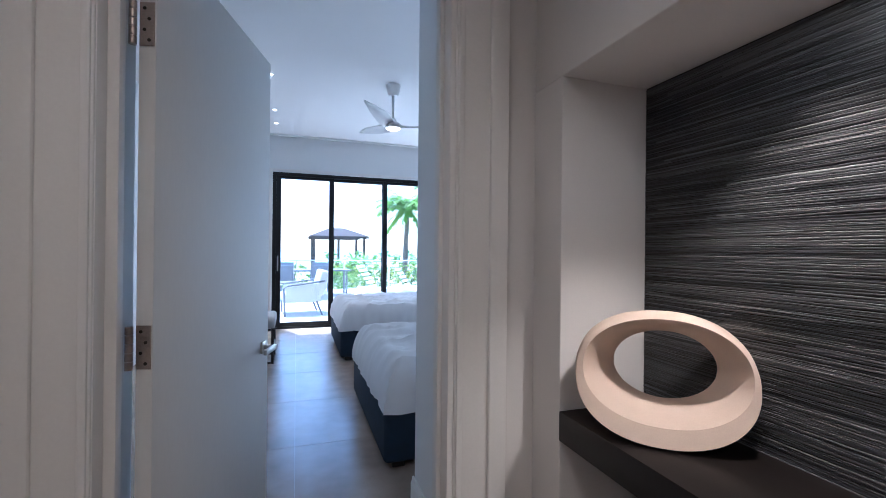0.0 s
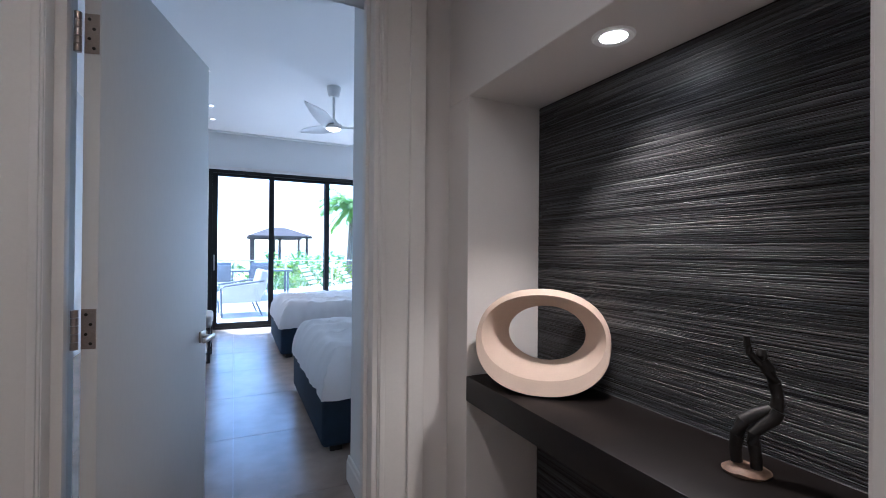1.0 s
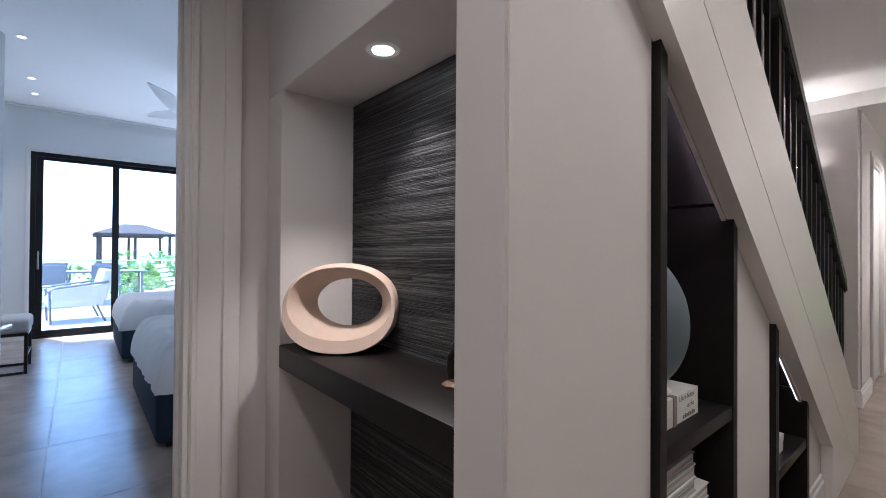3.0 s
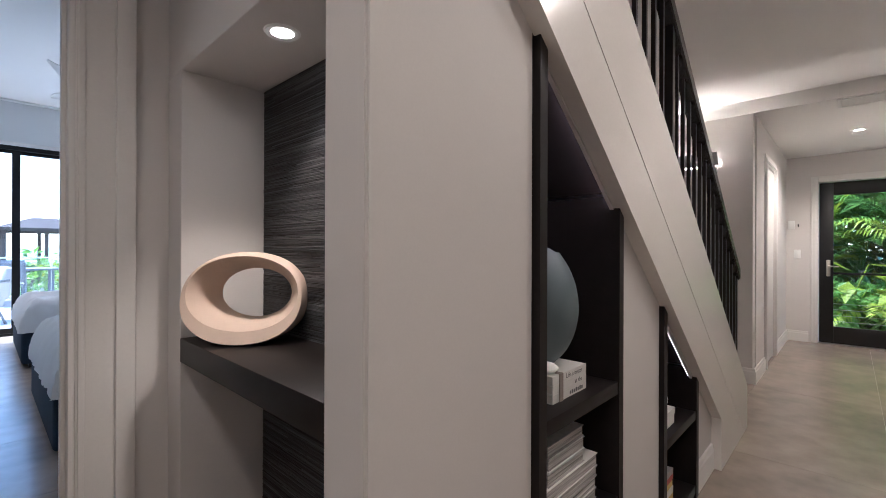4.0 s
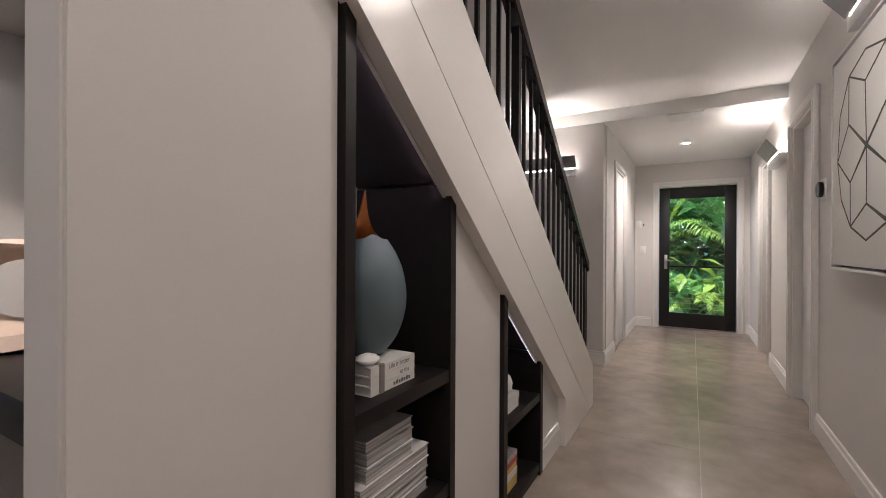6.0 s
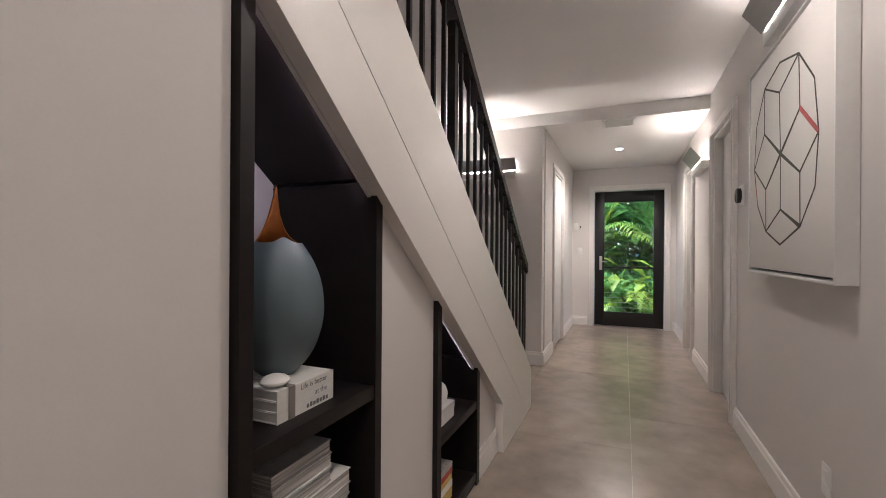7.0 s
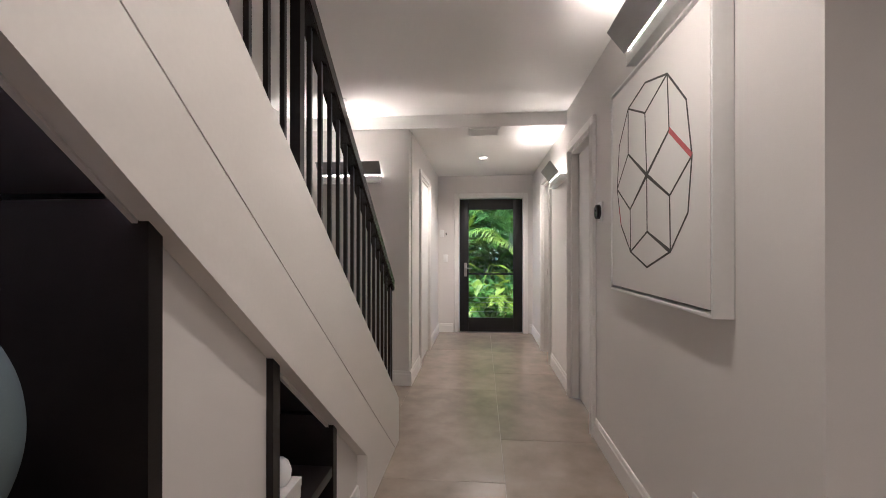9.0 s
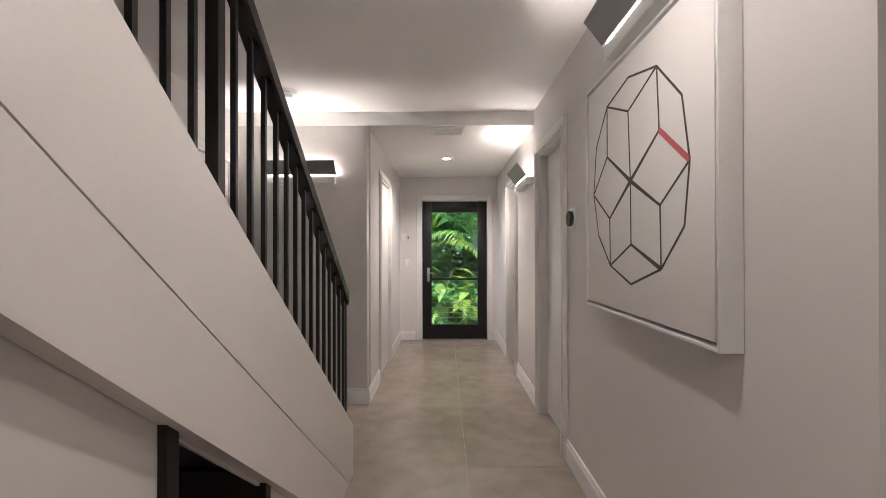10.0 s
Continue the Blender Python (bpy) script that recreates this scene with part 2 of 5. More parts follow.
# passage to the bedroom, with the niche
wall("wall_niche_header", (NX, 1.05, 0.1215, DY0, 1.825, CEIL + 0.9), bevel=0.004)
wall("wall_niche_far_side", (NX, 1.05, 1.19, DY0, -0.004, 1.8248), bevel=0.003)
bm = prism(B(), [(0.631, -0.002), (1.1205, -0.002), (1.1205, 0.121), (0.631, 0.121)], "z", -0.004, CEIL - 0.0005)
bmesh.ops.bevel(bm, geom=bm.edges[:], offset=0.006, segments=3, affect="EDGES")
structure(part("wall_pier", bm, "wall", None, "", True), "greige painted pier with softened corners", "wall")
wall("wall_pier_upper", (0.631, 1.1205, 0.0205, 0.121, CEIL + 0.0005, CEIL + 0.9))
cloth = structure(boxpart("wall_niche_back", (1.012, 1.05, 0.1215, 1.1895, -0.004, 1.8245), "cloth"), "charcoal woven reed wall covering in the niche", "wall covering")
def strands(y0, y1, z0, z1, x, seed):
    """Horizontal reed strands laid close together, a little wavy and uneven."""
    rnd = random.Random(seed)
    verts, faces = [], []
    z = z0 + 0.002
    while z < z1 - 0.002:
        h = rnd.choice((0.0026, 0.0032, 0.0038, 0.0046, 0.0054))
        a = y0
        while a < y1 - 0.02:
            b = min(y1, a + rnd.uniform(0.35, 1.2))
            n = max(2, int((b - a) / 0.07))
            base = len(verts)
            proud = rnd.uniform(0.0014, 0.0036)
            for i in range(n + 1):
                y = a + (b - a) * i / n
                w = 0.0016 * noise.noise(Vector((y * 7, z * 60, seed))) + 0.0007 * noise.noise(Vector((y * 30, z * 90, seed)))
                hh = h * (0.75 + 0.5 * rnd.random())
                verts += [(x, y, z + w), (x - proud, y, z + w + hh * 0.35), (x - proud, y, z + w + hh * 0.7), (x, y, z + w + hh)]
            for i in range(n):
                o = base + 4 * i
                faces += [(o + k, o + k + 4, o + k + 5, o + k + 1) for k in range(3)]
            a = b
        z += h + rnd.uniform(0.0001, 0.0012)
    me = bpy.data.meshes.new("reed_strands")
    me.from_pydata(verts, [], faces)
    me.materials.append(M["reed"])
    ob = new("reed_strands", me)
    ob.parent = cloth
    ob["kind"] = "stuff"
    return ob


strands(0.123, 1.1885, 0.0, 1.823, 1.0118, 5)
wall("wall_passage_left", (-0.80, -0.66, -0.02, DY0, -0.004, CEIL))
wall("wall_door_left", (-0.80, -0.467, DY0, DY1, -0.004, BCEIL))
wall("wall_door_right", (0.44, 5.6, DY0, 1.46, -0.004, BCEIL))
wall("wall_door_head", (-0.467, 0.44, DY0, 1.46, 2.21, BCEIL))
wall("wall_bedroom_south", (-1.7, -0.80, DY0, DY1, -0.004, BCEIL), "bedwall")

# corridor
DR0, DR1 = 3.995, 4.715     # side door in the picture wall
FR0, FR1 = 5.86, 6.43     # open doorway further along it
for nm, d in (("wall_right_near", (1.945, DR0, WR - 0.14, WR, -0.004, CEIL)), ("wall_right_head", (DR0, DR1, WR - 0.14, WR, 2.11, CEIL)),
              ("wall_right_far", (DR1, FR0, WR - 0.14, WR, -0.004, CEIL)), ("wall_right_far_head", (FR0, FR1, WR - 0.14, WR, 2.08, CEIL)),
              ("wall_right_end", (FR1, XF, WR - 0.14, WR, -0.004, CEIL))):
    wall(nm, d)
wall("wall_closet_back", (FR0 - 0.10, FR1 + 0.10, WR - 1.02, WR - 0.94, -0.004, CEIL))
wall("wall_closet_side", (FR0 - 0.10, FR0 - 0.02, WR - 0.94, WR - 0.14, -0.004, CEIL))
wall("wall_closet_side_far", (FR1 + 0.02, FR1 + 0.10, WR - 0.94, WR - 0.14, -0.004, CEIL))
structure(boxpart("ceiling_closet", (FR0 - 0.10, FR1 + 0.10, WR - 1.02, WR - 0.14, CEIL, CEIL + 0.015), "ceil"), "white closet ceiling", "ceiling")
wall("wall_side_room", (1.945, 2.085, -4.2, WR - 0.14, -0.004, CEIL))
wall("wall_side_back", (-2.8, 1.945, -4.35, -4.2, -0.004, CEIL))
# hall behind the camera
wall("wall_hall_left", (-2.8, -0.66, -0.16, -0.02, -0.004, CEIL))
wall("wall_hall_end", (-2.95, -2.8, -4.2, -0.02, -0.004, CEIL))
# far end
DL0, DL1 = 5.62, 6.36     # side door on the stair side
wall("wall_sconce", (BEAM, BEAM + 0.12, 0.08, 1.24, -0.004, LOW), bevel=0.004)
wall("wall_left_near", (BEAM + 0.12, DL0, 0.07, 0.20, -0.004, LOW))
wall("wall_left_head", (DL0, DL1, 0.07, 0.20, 2.08, LOW))
wall("wall_left_far", (DL1, XF, 0.07, 0.20, -0.004, LOW))
GY0, GY1 = -1.225, -0.255  # garden door opening
wall("wall_garden_left", (XF, XF + 0.2, GY1, 0.20, -0.004, LOW))
wall("wall_garden_right", (XF, XF + 0.2, WR - 0.14, GY0, -0.004, LOW))
wall("wall_side_closet", (5.05, XF + 0.2, 1.2405, 1.3395, -0.004, LOW))
wall("wall_side_closet_end", (XF, XF + 0.2, 0.2005, 1.24, -0.004, LOW))
wall("wall_garden_head", (XF, XF + 0.2, GY0, GY1, 2.065, LOW))
# stair well
wall("wall_stair_back", (1.0505, BEAM + 0.12, 1.24, 1.3395, -0.004, 4.6))
wall("wall_stair_back_upper", (0.3, 1.05, 1.24, 1.3395, CEIL + 0.92, 4.6))
wall("wall_stair_top", (0.18, 0.3, DY0 - 1.3, 1.24, CEIL, 4.6))
wall("wall_shaft_front", (0.3, 2.4, -0.10, 0.02, CEIL + 0.02, 4.6))
wall("wall_shaft_end", (2.4, 2.52, -0.10, 1.24, CEIL + 0.02, 4.6))
ceil = structure(boxpart("ceiling", (-2.8, BEAM, WR - 0.14, 0.02, CEIL, CEIL + 0.015), "ceil"), "smooth white corridor ceiling", "ceiling")
structure(boxpart("ceiling_stair", (2.4, BEAM, 0.02, 1.24, CEIL, CEIL + 0.015), "ceil"), "smooth white ceiling beside the stairs", "ceiling")
structure(boxpart("ceiling_side_room", (-2.8, 1.945, -4.2, WR - 0.14, CEIL, CEIL + 0.015), "ceil"), "smooth white ceiling", "ceiling")
structure(boxpart("ceiling_passage", (-0.66, NX, 0.02, DY0, CEIL, CEIL + 0.015), "ceil"), "smooth white passage ceiling", "ceiling")
structure(boxpart("ceiling_low", (BEAM, XF, WR, 1.24, LOW, CEIL + 0.014), "ceil", bevel=0.003), "lowered white ceiling at the corridor's end", "ceiling")
structure(boxpart("ceiling_shaft", (0.18, 2.52, -0.1, 1.24, 4.6, 4.62), "ceil"), "white ceiling over the stair well", "ceiling")

# bedroom shell
SY = 7.69
SX0, SX1, SZ = -0.373, 5.1, 2.565
wall("wall_bedroom_return", (0.593, 0.72, 1.4605, 2.315, -0.004, BCEIL), "bedwall")
wall("wall_bedroom_west", (-1.85, -1.7, DY0, SY + 0.17, -0.004, BCEIL), "bedwall")
wall("wall_bedroom_east", (5.6, 5.75, DY0, SY + 0.17, -0.004, BCEIL), "bedwall")
wall("wall_window_side", (-1.7, SX0, SY - 0.02, SY + 0.17, -0.004, BCEIL), "bedwall")
wall("wall_window_side_far", (SX1, 5.6, SY - 0.02, SY + 0.17, -0.004, BCEIL), "bedwall")
wall("wall_window_head", (SX0, SX1, SY - 0.02, SY + 0.17, SZ, BCEIL), "bedwall")
structure(boxpart("ceiling_bedroom", (-1.85, 5.75, DY0, SY + 0.17, BCEIL, BCEIL + 0.02), "ceil"), "smooth white bedroom ceiling", "ceiling")


# ---- skirting and door trim ----
def skirting(name, p, q, out, h=0.135):
    """A baseboard with a stepped top from p to q (x, y), standing out on the side of out."""
    p, q, o = Vector((*p, 0)), Vector((*q, 0)), Vector((*out, 0))
    prof = [(0, 0), (0.017, 0), (0.017, h - 0.03), (0.012, h - 0.022), (0.010, h - 0.004), (0.007, h), (0, h)]
    bm = B()
    a = [bm.verts.new(p + o * d + Vector((0, 0, z))) for d, z in prof]
    b = [bm.verts.new(q + o * d + Vector((0, 0, z))) for d, z in prof]
    bm.faces.new(a), bm.faces.new(b[::-1])
    for i in range(len(prof)):
        j = (i + 1) % len(prof)
        bm.faces.new((a[i], b[i], b[j], a[j]))
    bmesh.ops.recalc_face_normals(bm, faces=bm.faces[:])
    return structure(part(name, bm, "trim"), "white painted baseboard with a stepped top", "baseboard")


skirting("baseboard", (1.945, WR), (DR0 - 0.082, WR), (0, 1))
skirting("baseboard", (DR1 + 0.082, WR), (FR0 - 0.072, WR), (0, 1))
skirting("baseboard", (FR1 + 0.072, WR), (XF, WR), (0, 1))
skirting("baseboard", (BEAM - 0.0, 0.064), (BEAM, 1.24), (-1, 0))
skirting("baseboard", (BEAM - 0.017, 0.07), (DL0 - 0.09, 0.07), (0, -1))
skirting("baseboard", (DL1 + 0.09, 0.07), (XF, 0.07), (0, -1))
skirting("baseboard", (XF, 0.053), (XF, GY1 + 0.10), (-1, 0))
skirting("baseboard", (XF, GY0 - 0.10), (XF, WR + 0.017), (-1, 0))
skirting("baseboard", (2.602, WS), (2.948, WS), (0, -1))
skirting("baseboard", (0.593, 1.482), (0.593, 2.332), (-1, 0))
skirting("baseboard", (0.72, 1.46), (5.6, 1.46), (0, 1))
skirting("baseboard", (NX, 1.19), (NX, 1.318), (-1, 0))
skirting("baseboard", (-1.7, SY - 0.02), (SX0 - 0.03, SY - 0.02), (0, -1))


def casing(name, axis, a0, a1, top, plane, out, width=0.095, thick=0.020, label="white painted door casing"):
    """Door trim round an opening from a0 to a1 along axis, on the plane, standing out towards out (+1, -1)."""
    t = structure(new(name), label, "trim")
    def strip(nm, lo, hi, z0, z1):
        o = plane + out * thick
        n0, n1 = min(plane, o), max(plane, o)
        d = (lo, hi, n0, n1, z0, z1) if axis == "x" else (n0, n1, lo, hi, z0, z1)
        boxpart(nm, d, "trim", t, bevel=0.004)
    if width > 0.15:
        b0, b1 = sorted((plane + out * (thick - 0.003), plane + out * (thick + 0.016)))
        for lo, hi in ((a0 - width, a0 - width + 0.058), (a1 + width - 0.058, a1 + width)):
            boxpart("back_band", (lo, hi, b0, b1, 0, top + width), "trim", t, bevel=0.006)
        boxpart("back_band", (a0 - width + 0.058, a1 + width - 0.058, b0, b1, top + width - 0.058, top + width), "trim", t, bevel=0.006)
    strip("side_trim", a0 - width, a0, 0, top + width)
    strip("side_trim", a1, a1 + width, 0, top + width)
    strip("head_trim", a0 + 0.0005, a1 - 0.0005, top, top + width)
    # inner and outer bead
    bead = plane + out * (thick + 0.008)
    n0, n1 = sorted((plane + out * (thick - 0.004), bead))
    for lo, hi in ((a0 - 0.024, a0 - 0.006), (a1 + 0.006, a1 + 0.024), (a0 - width + 0.002, a0 - width + 0.016), (a1 + width - 0.016, a1 + width - 0.002)):
        d = (lo, hi, n0, n1, 0, top + 0.02) if axis == "x" else (n0, n1, lo, hi, 0, top + 0.02)
        boxpart("bead", d, "trim", t, bevel=0.003)
    d = (a0, a1, n0, n1, top + 0.006, top + 0.024) if axis == "x" else (n0, n1, a0, a1, top + 0.006, top + 0.024)
    boxpart("bead", d, "trim", t, bevel=0.003)
    return t


def jamb(name, axis, a0, a1, top, n0, n1, stop=None):
    """The lining of an opening."""
    t = structure(new(name), "white painted door lining", "trim")
    for lo, hi in ((a0, a0 + 0.02), (a1 - 0.02, a1)):
        boxpart("side_lining", (lo, hi, n0, n1, 0, top) if axis == "x" else (n0, n1, lo, hi, 0, top), "trim", t, bevel=0.002)
    boxpart("head_lining", (a0 + 0.02, a1 - 0.02, n0, n1, top - 0.02, top) if axis == "x" else (n0, n1, a0 + 0.02, a1 - 0.02, top - 0.02, top), "trim", t, bevel=0.002)
    if stop:
        s0, s1 = stop
        for lo, hi in ((a0 + 0.02, a0 + 0.046), (a1 - 0.034, a1 - 0.02)):
            boxpart("door_stop", (lo, hi, s0, s1, 0, top - 0.02) if axis == "x" else (s0, s1, lo, hi, 0, top - 0.02), "trim", t, bevel=0.002)
    return t


casing("trim_bedroom_door", "x", -0.449, 0.437, 2.20, DY0, -1, width=0.165)
jamb("trim_bedroom_lining", "x", -0.467, 0.44, 2.21, DY0 - 0.012, 1.472, stop=(1.385, 1.425))
casing("trim_bedroom_inside", "x", -0.449, 0.424, 2.19, 1.46, 1, width=0.09)
casing("trim_side_door", "x", DR0, DR1, 2.11, WR, 1, width=0.08, thick=0.022)
jamb("trim_side_lining", "x", DR0 - 0.001, DR1 + 0.001, 2.111, WR - 0.139, WR + 0.004)
casing("trim_left_door", "x", DL0, DL1, 2.08, 0.07, -1, width=0.07, thick=0.014)
jamb("trim_left_lining", "x", DL0 - 0.001, DL1 + 0.001, 2.081, 0.066, 0.199)
casing("trim_garden_door", "y", GY0, GY1, 2.065, XF, -1, width=0.075)
casing("trim_far_door", "x", FR0, FR1, 2.08, WR, 1, width=0.07, thick=0.024)
jamb("trim_far_lining", "x", FR0 - 0.001, FR1 + 0.001, 2.081, WR - 0.139, WR + 0.004)


# ---- doors ----
def lever(parent, m):
    """A satin lever handle with its rose; m places it: x along the leaf, y out of it."""
    h = part("door_handle", box(B(), -0.026, 0.026, 0, 0.009, -0.026, 0.026, 0.003), "steel", parent, "brushed nickel lever handle", True)
    bm = B()
    tube(bm, [(0, 0.008, 0), (0, 0.03, 0), (0, 0.052, 0)], 0.010, 12)
    box(bm, -0.115, 0.012, 0.044, 0.060, -0.011, 0.011, 0.004)
    part("lever", bm, "steel", h, smooth=True)
    h.matrix_basis = m
    return h


# bedroom door, standing open
door = structure(new("door_1"), "white painted flush door standing open into the bedroom", "door")
part("leaf", box(B(), 0, 0.858, 0, 0.044, 0.012, 2.165, 0.003), "doorw", door, smooth=True)
lever(door, pose(0.791, 0, 0.885, 0, 0, 0) @ pose(0, 0, 0, 180, 0, 0))
lever(door, pose(0.791, 0.044, 0.885))
for z in (0.16, 1.004, 1.846):
    bm = box(B(), -0.0035, -0.0005, 0.003, 0.041, z, z + 0.114, 0.001)
    hinge = part("hinge", bm, "bronze_plate", door, "satin nickel butt hinge with screws")
    bm = B()
    for k in range(5):
        tube(bm, [(-0.011, 0.053, z + 0.0229 * k), (-0.011, 0.053, z + 0.0229 * k + 0.0205)], 0.0095, 12)
    part("knuckle", bm, "bronze_plate", hinge, smooth=True)
    bm = B()
    for i, s in enumerate((0.015, 0.042, 0.070, 0.098)):
        tube(bm, [(-0.0034, 0.016 + 0.012 * (i % 2), z + s), (-0.0048, 0.016 + 0.012 * (i % 2), z + s)], 0.0045, 10)
    part("screws", bm, "iron", hinge)
door.matrix_basis = pose(-0.358, 1.437, 0, 0, 0, 90 - 15.8)
strike = structure(boxpart("strike_plate", (0.4175, 0.4195, 1.432, 1.456, 0.87, 0.93), "steel"), "small satin strike plate in the door lining", "strike plate")

# door on the far side of the stairs
casing("trim_stair_door", "x", 4.20, 4.82, 2.07, 1.24, -1, width=0.08)
door = structure(new("door_5"), "closed white flush door beyond the stairs", "door")
boxpart("leaf", (4.2035, 4.8165, 1.229, 1.2395, 0.01, 2.066), "doorw", door, bevel=0.002)

# white side door in the picture wall
door = structure(new("door_2"), "closed white flush door, set back in its casing", "door")
boxpart("leaf", (DR0 + 0.022, DR1 - 0.022, WR - 0.10, WR - 0.056, 0.012, 2.088), "doorw", door, bevel=0.003)
lever(door, pose(DR0 + 0.11, WR - 0.056, 0.88))
# door by the stairs, nearly closed
door = structure(new("door_3"), "white flush door with a dark gap at its edge", "door")
boxpart("leaf", (DL0 + 0.028, DL1 - 0.022, 0.078, 0.118, 0.012, 2.052), "doorw", door, bevel=0.003)
# black strip stands in for the shade between leaf and lining
boxpart("seal", (DL0 + 0.0205, DL0 + 0.0275, 0.080, 0.13, 0.0, 2.055), "alu", door, "black strip for the shade in the door gap")

# garden door: dark frame and one tall pane
door = structure(new("door_4"), "dark bronze framed garden door with a tall glass pane", "door")
gx0, gx1 = XF + 0.04, XF + 0.09
py0, py1, pz0, pz1 = -1.083, -0.398, 0.222, 1.895
for nm, d in (("stile", (gx0, gx1, GY0 + 0.006, py0, 0.012, 2.055)), ("stile", (gx0, gx1, py1, GY1 - 0.006, 0.012, 2.055)),
              ("top_rail", (gx0, gx1, py0, py1, pz1, 2.055)), ("bottom_rail", (gx0, gx1, py0, py1, 0.012, pz0))):
    boxpart(nm, d, "alu", door, bevel=0.003)
boxpart("mid_bar", (gx0 + 0.01, gx1 - 0.01, py0, py1, 0.885, 0.912), "alu", door, bevel=0.002)
pane = boxpart("pane", (gx0 + 0.022, gx0 + 0.028, py0 - 0.004, py1 + 0.004, pz0 - 0.004, pz1 + 0.004), "pane", door)
pane.visible_shadow = False
plate = boxpart("handle_plate", (gx0 - 0.008, gx0, -0.370, -0.330, 0.86, 1.07), "steel", door, "brushed nickel handle plate", 0.004)
bm = B()
tube(bm, [(gx0 - 0.006, -0.350, 0.99), (gx0 - 0.05, -0.350, 0.99), (gx0 - 0.055, -0.365, 0.99), (gx0 - 0.055, -0.45, 0.985)], 0.009, 10)
part("lever", bm, "steel", plate, smooth=True)
structure(boxpart("trim_threshold", (XF - 0.01, XF + 0.2, GY0, GY1, -0.003, 0.011), "steel"), "metal door threshold", "threshold")

# sliding glass doors of the bedroom
win = structure(new("window_1"), "black framed sliding glass doors to the terrace", "window")
boxpart("window_frame", (SX0, SX1, SY, SY + 0.14, SZ - 0.055, SZ), "alu", win)
boxpart("window_sill", (SX0, SX1, SY, SY + 0.14, 0.0, 0.035), "alu", win)
boxpart("window_frame", (SX0, SX0 + 0.055, SY, SY + 0.14, 0.035, SZ - 0.055), "alu", win)
boxpart("window_frame", (SX1 - 0.055, SX1, SY, SY + 0.14, 0.035, SZ - 0.055), "alu", win)
step = 0.912
for k in range(6):
    x0 = SX0 + 0.055 + k * step - (0.065 if k else 0)
    x1 = SX0 + 0.055 + (k + 1) * step if k < 5 else SX1 - 0.055
    yo = SY + 0.02 + 0.05 * (k % 2)
    sash = boxpart("sash", (x0, x0 + 0.075, yo, yo + 0.045, 0.035, SZ - 0.055), "alu", win)
    boxpart("stile", (x1 - 0.075, x1, yo, yo + 0.045, 0.035, SZ - 0.055), "alu", sash)
    boxpart("top_rail", (x0 + 0.075, x1 - 0.075, yo, yo + 0.045, SZ - 0.10, SZ - 0.055), "alu", sash)
    boxpart("bottom_rail", (x0 + 0.075, x1 - 0.075, yo, yo + 0.045, 0.035, 0.10), "alu", sash)
    g = boxpart("pane", (x0 + 0.05, x1 - 0.05, yo + 0.02, yo + 0.026, 0.095, SZ - 0.095), "pane", sash)
    g.visible_shadow = False
boxpart("pull", (SX0 + 0.075, SX0 + 0.095, SY - 0.02, SY + 0.02, 0.95, 1.2), "steel", win, "slim satin door pull", 0.004)
structure(boxpart("trim_window", (SX0 - 0.05, SX0 - 0.004, SY - 0.034, SY - 0.02, 0, SZ + 0.05), "trim", bevel=0.003), "white painted window trim", "trim")
structure(boxpart("trim_window_head", (SX0 - 0.004, SX1, SY - 0.034, SY - 0.02, SZ + 0.004, SZ + 0.05), "trim", bevel=0.003), "white painted window trim", "trim")
structure(boxpart("trim_curtain_track", (-1.6, 5.5, SY - 0.16, SY - 0.10, BCEIL - 0.022, BCEIL), "white", bevel=0.003), "white ceiling curtain track", "curtain track")


# ---- stairs ----
SL = 0.775
def low(x):
    return 1.712 - SL * (x - 1.10)
def top(x):
    return 2.328 - SL * (x - 1.10)
stairs = thing("staircase", "white lacquered closed staircase with a two-board stringer", "staircase")
SF, SB, SBL = -0.050, 0.040, -0.002
XE, XL, XU = 3.755, 2.95, 0.66
gap = 0.258
bm = prism(B(), [(XU, low(XU)), (XL, low(XL)), (XL, 0.0), (XL + (low(XL) + gap - 0.003) / SL, 0.0), (XU, low(XU) + gap - 0.003)], "y", SF, SBL)
part("stringer_board", bm, "stringer", stairs)
bm = prism(B(), [(XU, low(XU) + gap + 0.003), (XL + (low(XL) + gap + 0.003) / SL, 0.0), (XE, 0.0), (XE, top(XE)), (XU, top(XU))], "y", SF, SB)
part("stringer_board", bm, "stringer", stairs)
bm = prism(B(), [(XU, top(XU) + 0.002), (XE + 0.004, top(XE + 0.004) + 0.002), (XE + 0.004, top(XE + 0.004) + 0.018), (XU, top(XU) + 0.018)], "y", SF + 0.002, 0.100)
part("stringer_cap", bm, "stringer", stairs)
run = 0.228
rise = run * SL
for k in range(13):
    x1 = 3.86 - run * k
    z1 = rise * (k + 1)
    boxpart("tread", (x1 - run - 0.02, x1 + 0.02, 0.101, 1.238, z1 - 0.035, z1), "doorw", stairs, bevel=0.004)
    boxpart("riser", (x1 - 0.018, x1, 0.101, 1.238, z1 - rise, z1 - 0.036), "doorw", stairs)
# wall panels below the stringer
def panel(name, x0, x1, z0=-0.004):
    bm = prism(B(), [(x0, z0), (x1, z0), (x1, low(x1) + 0.05), (x0, low(x0) + 0.05)], "y", WS, WS + 0.05)
    return structure(part(name, bm, "wall"), "smooth painted wall under the stairs", "wall")
panel("wall_under_stairs", 1.6415, 2.0645)
panel("wall_under_stairs_far", 2.6015, 2.96)

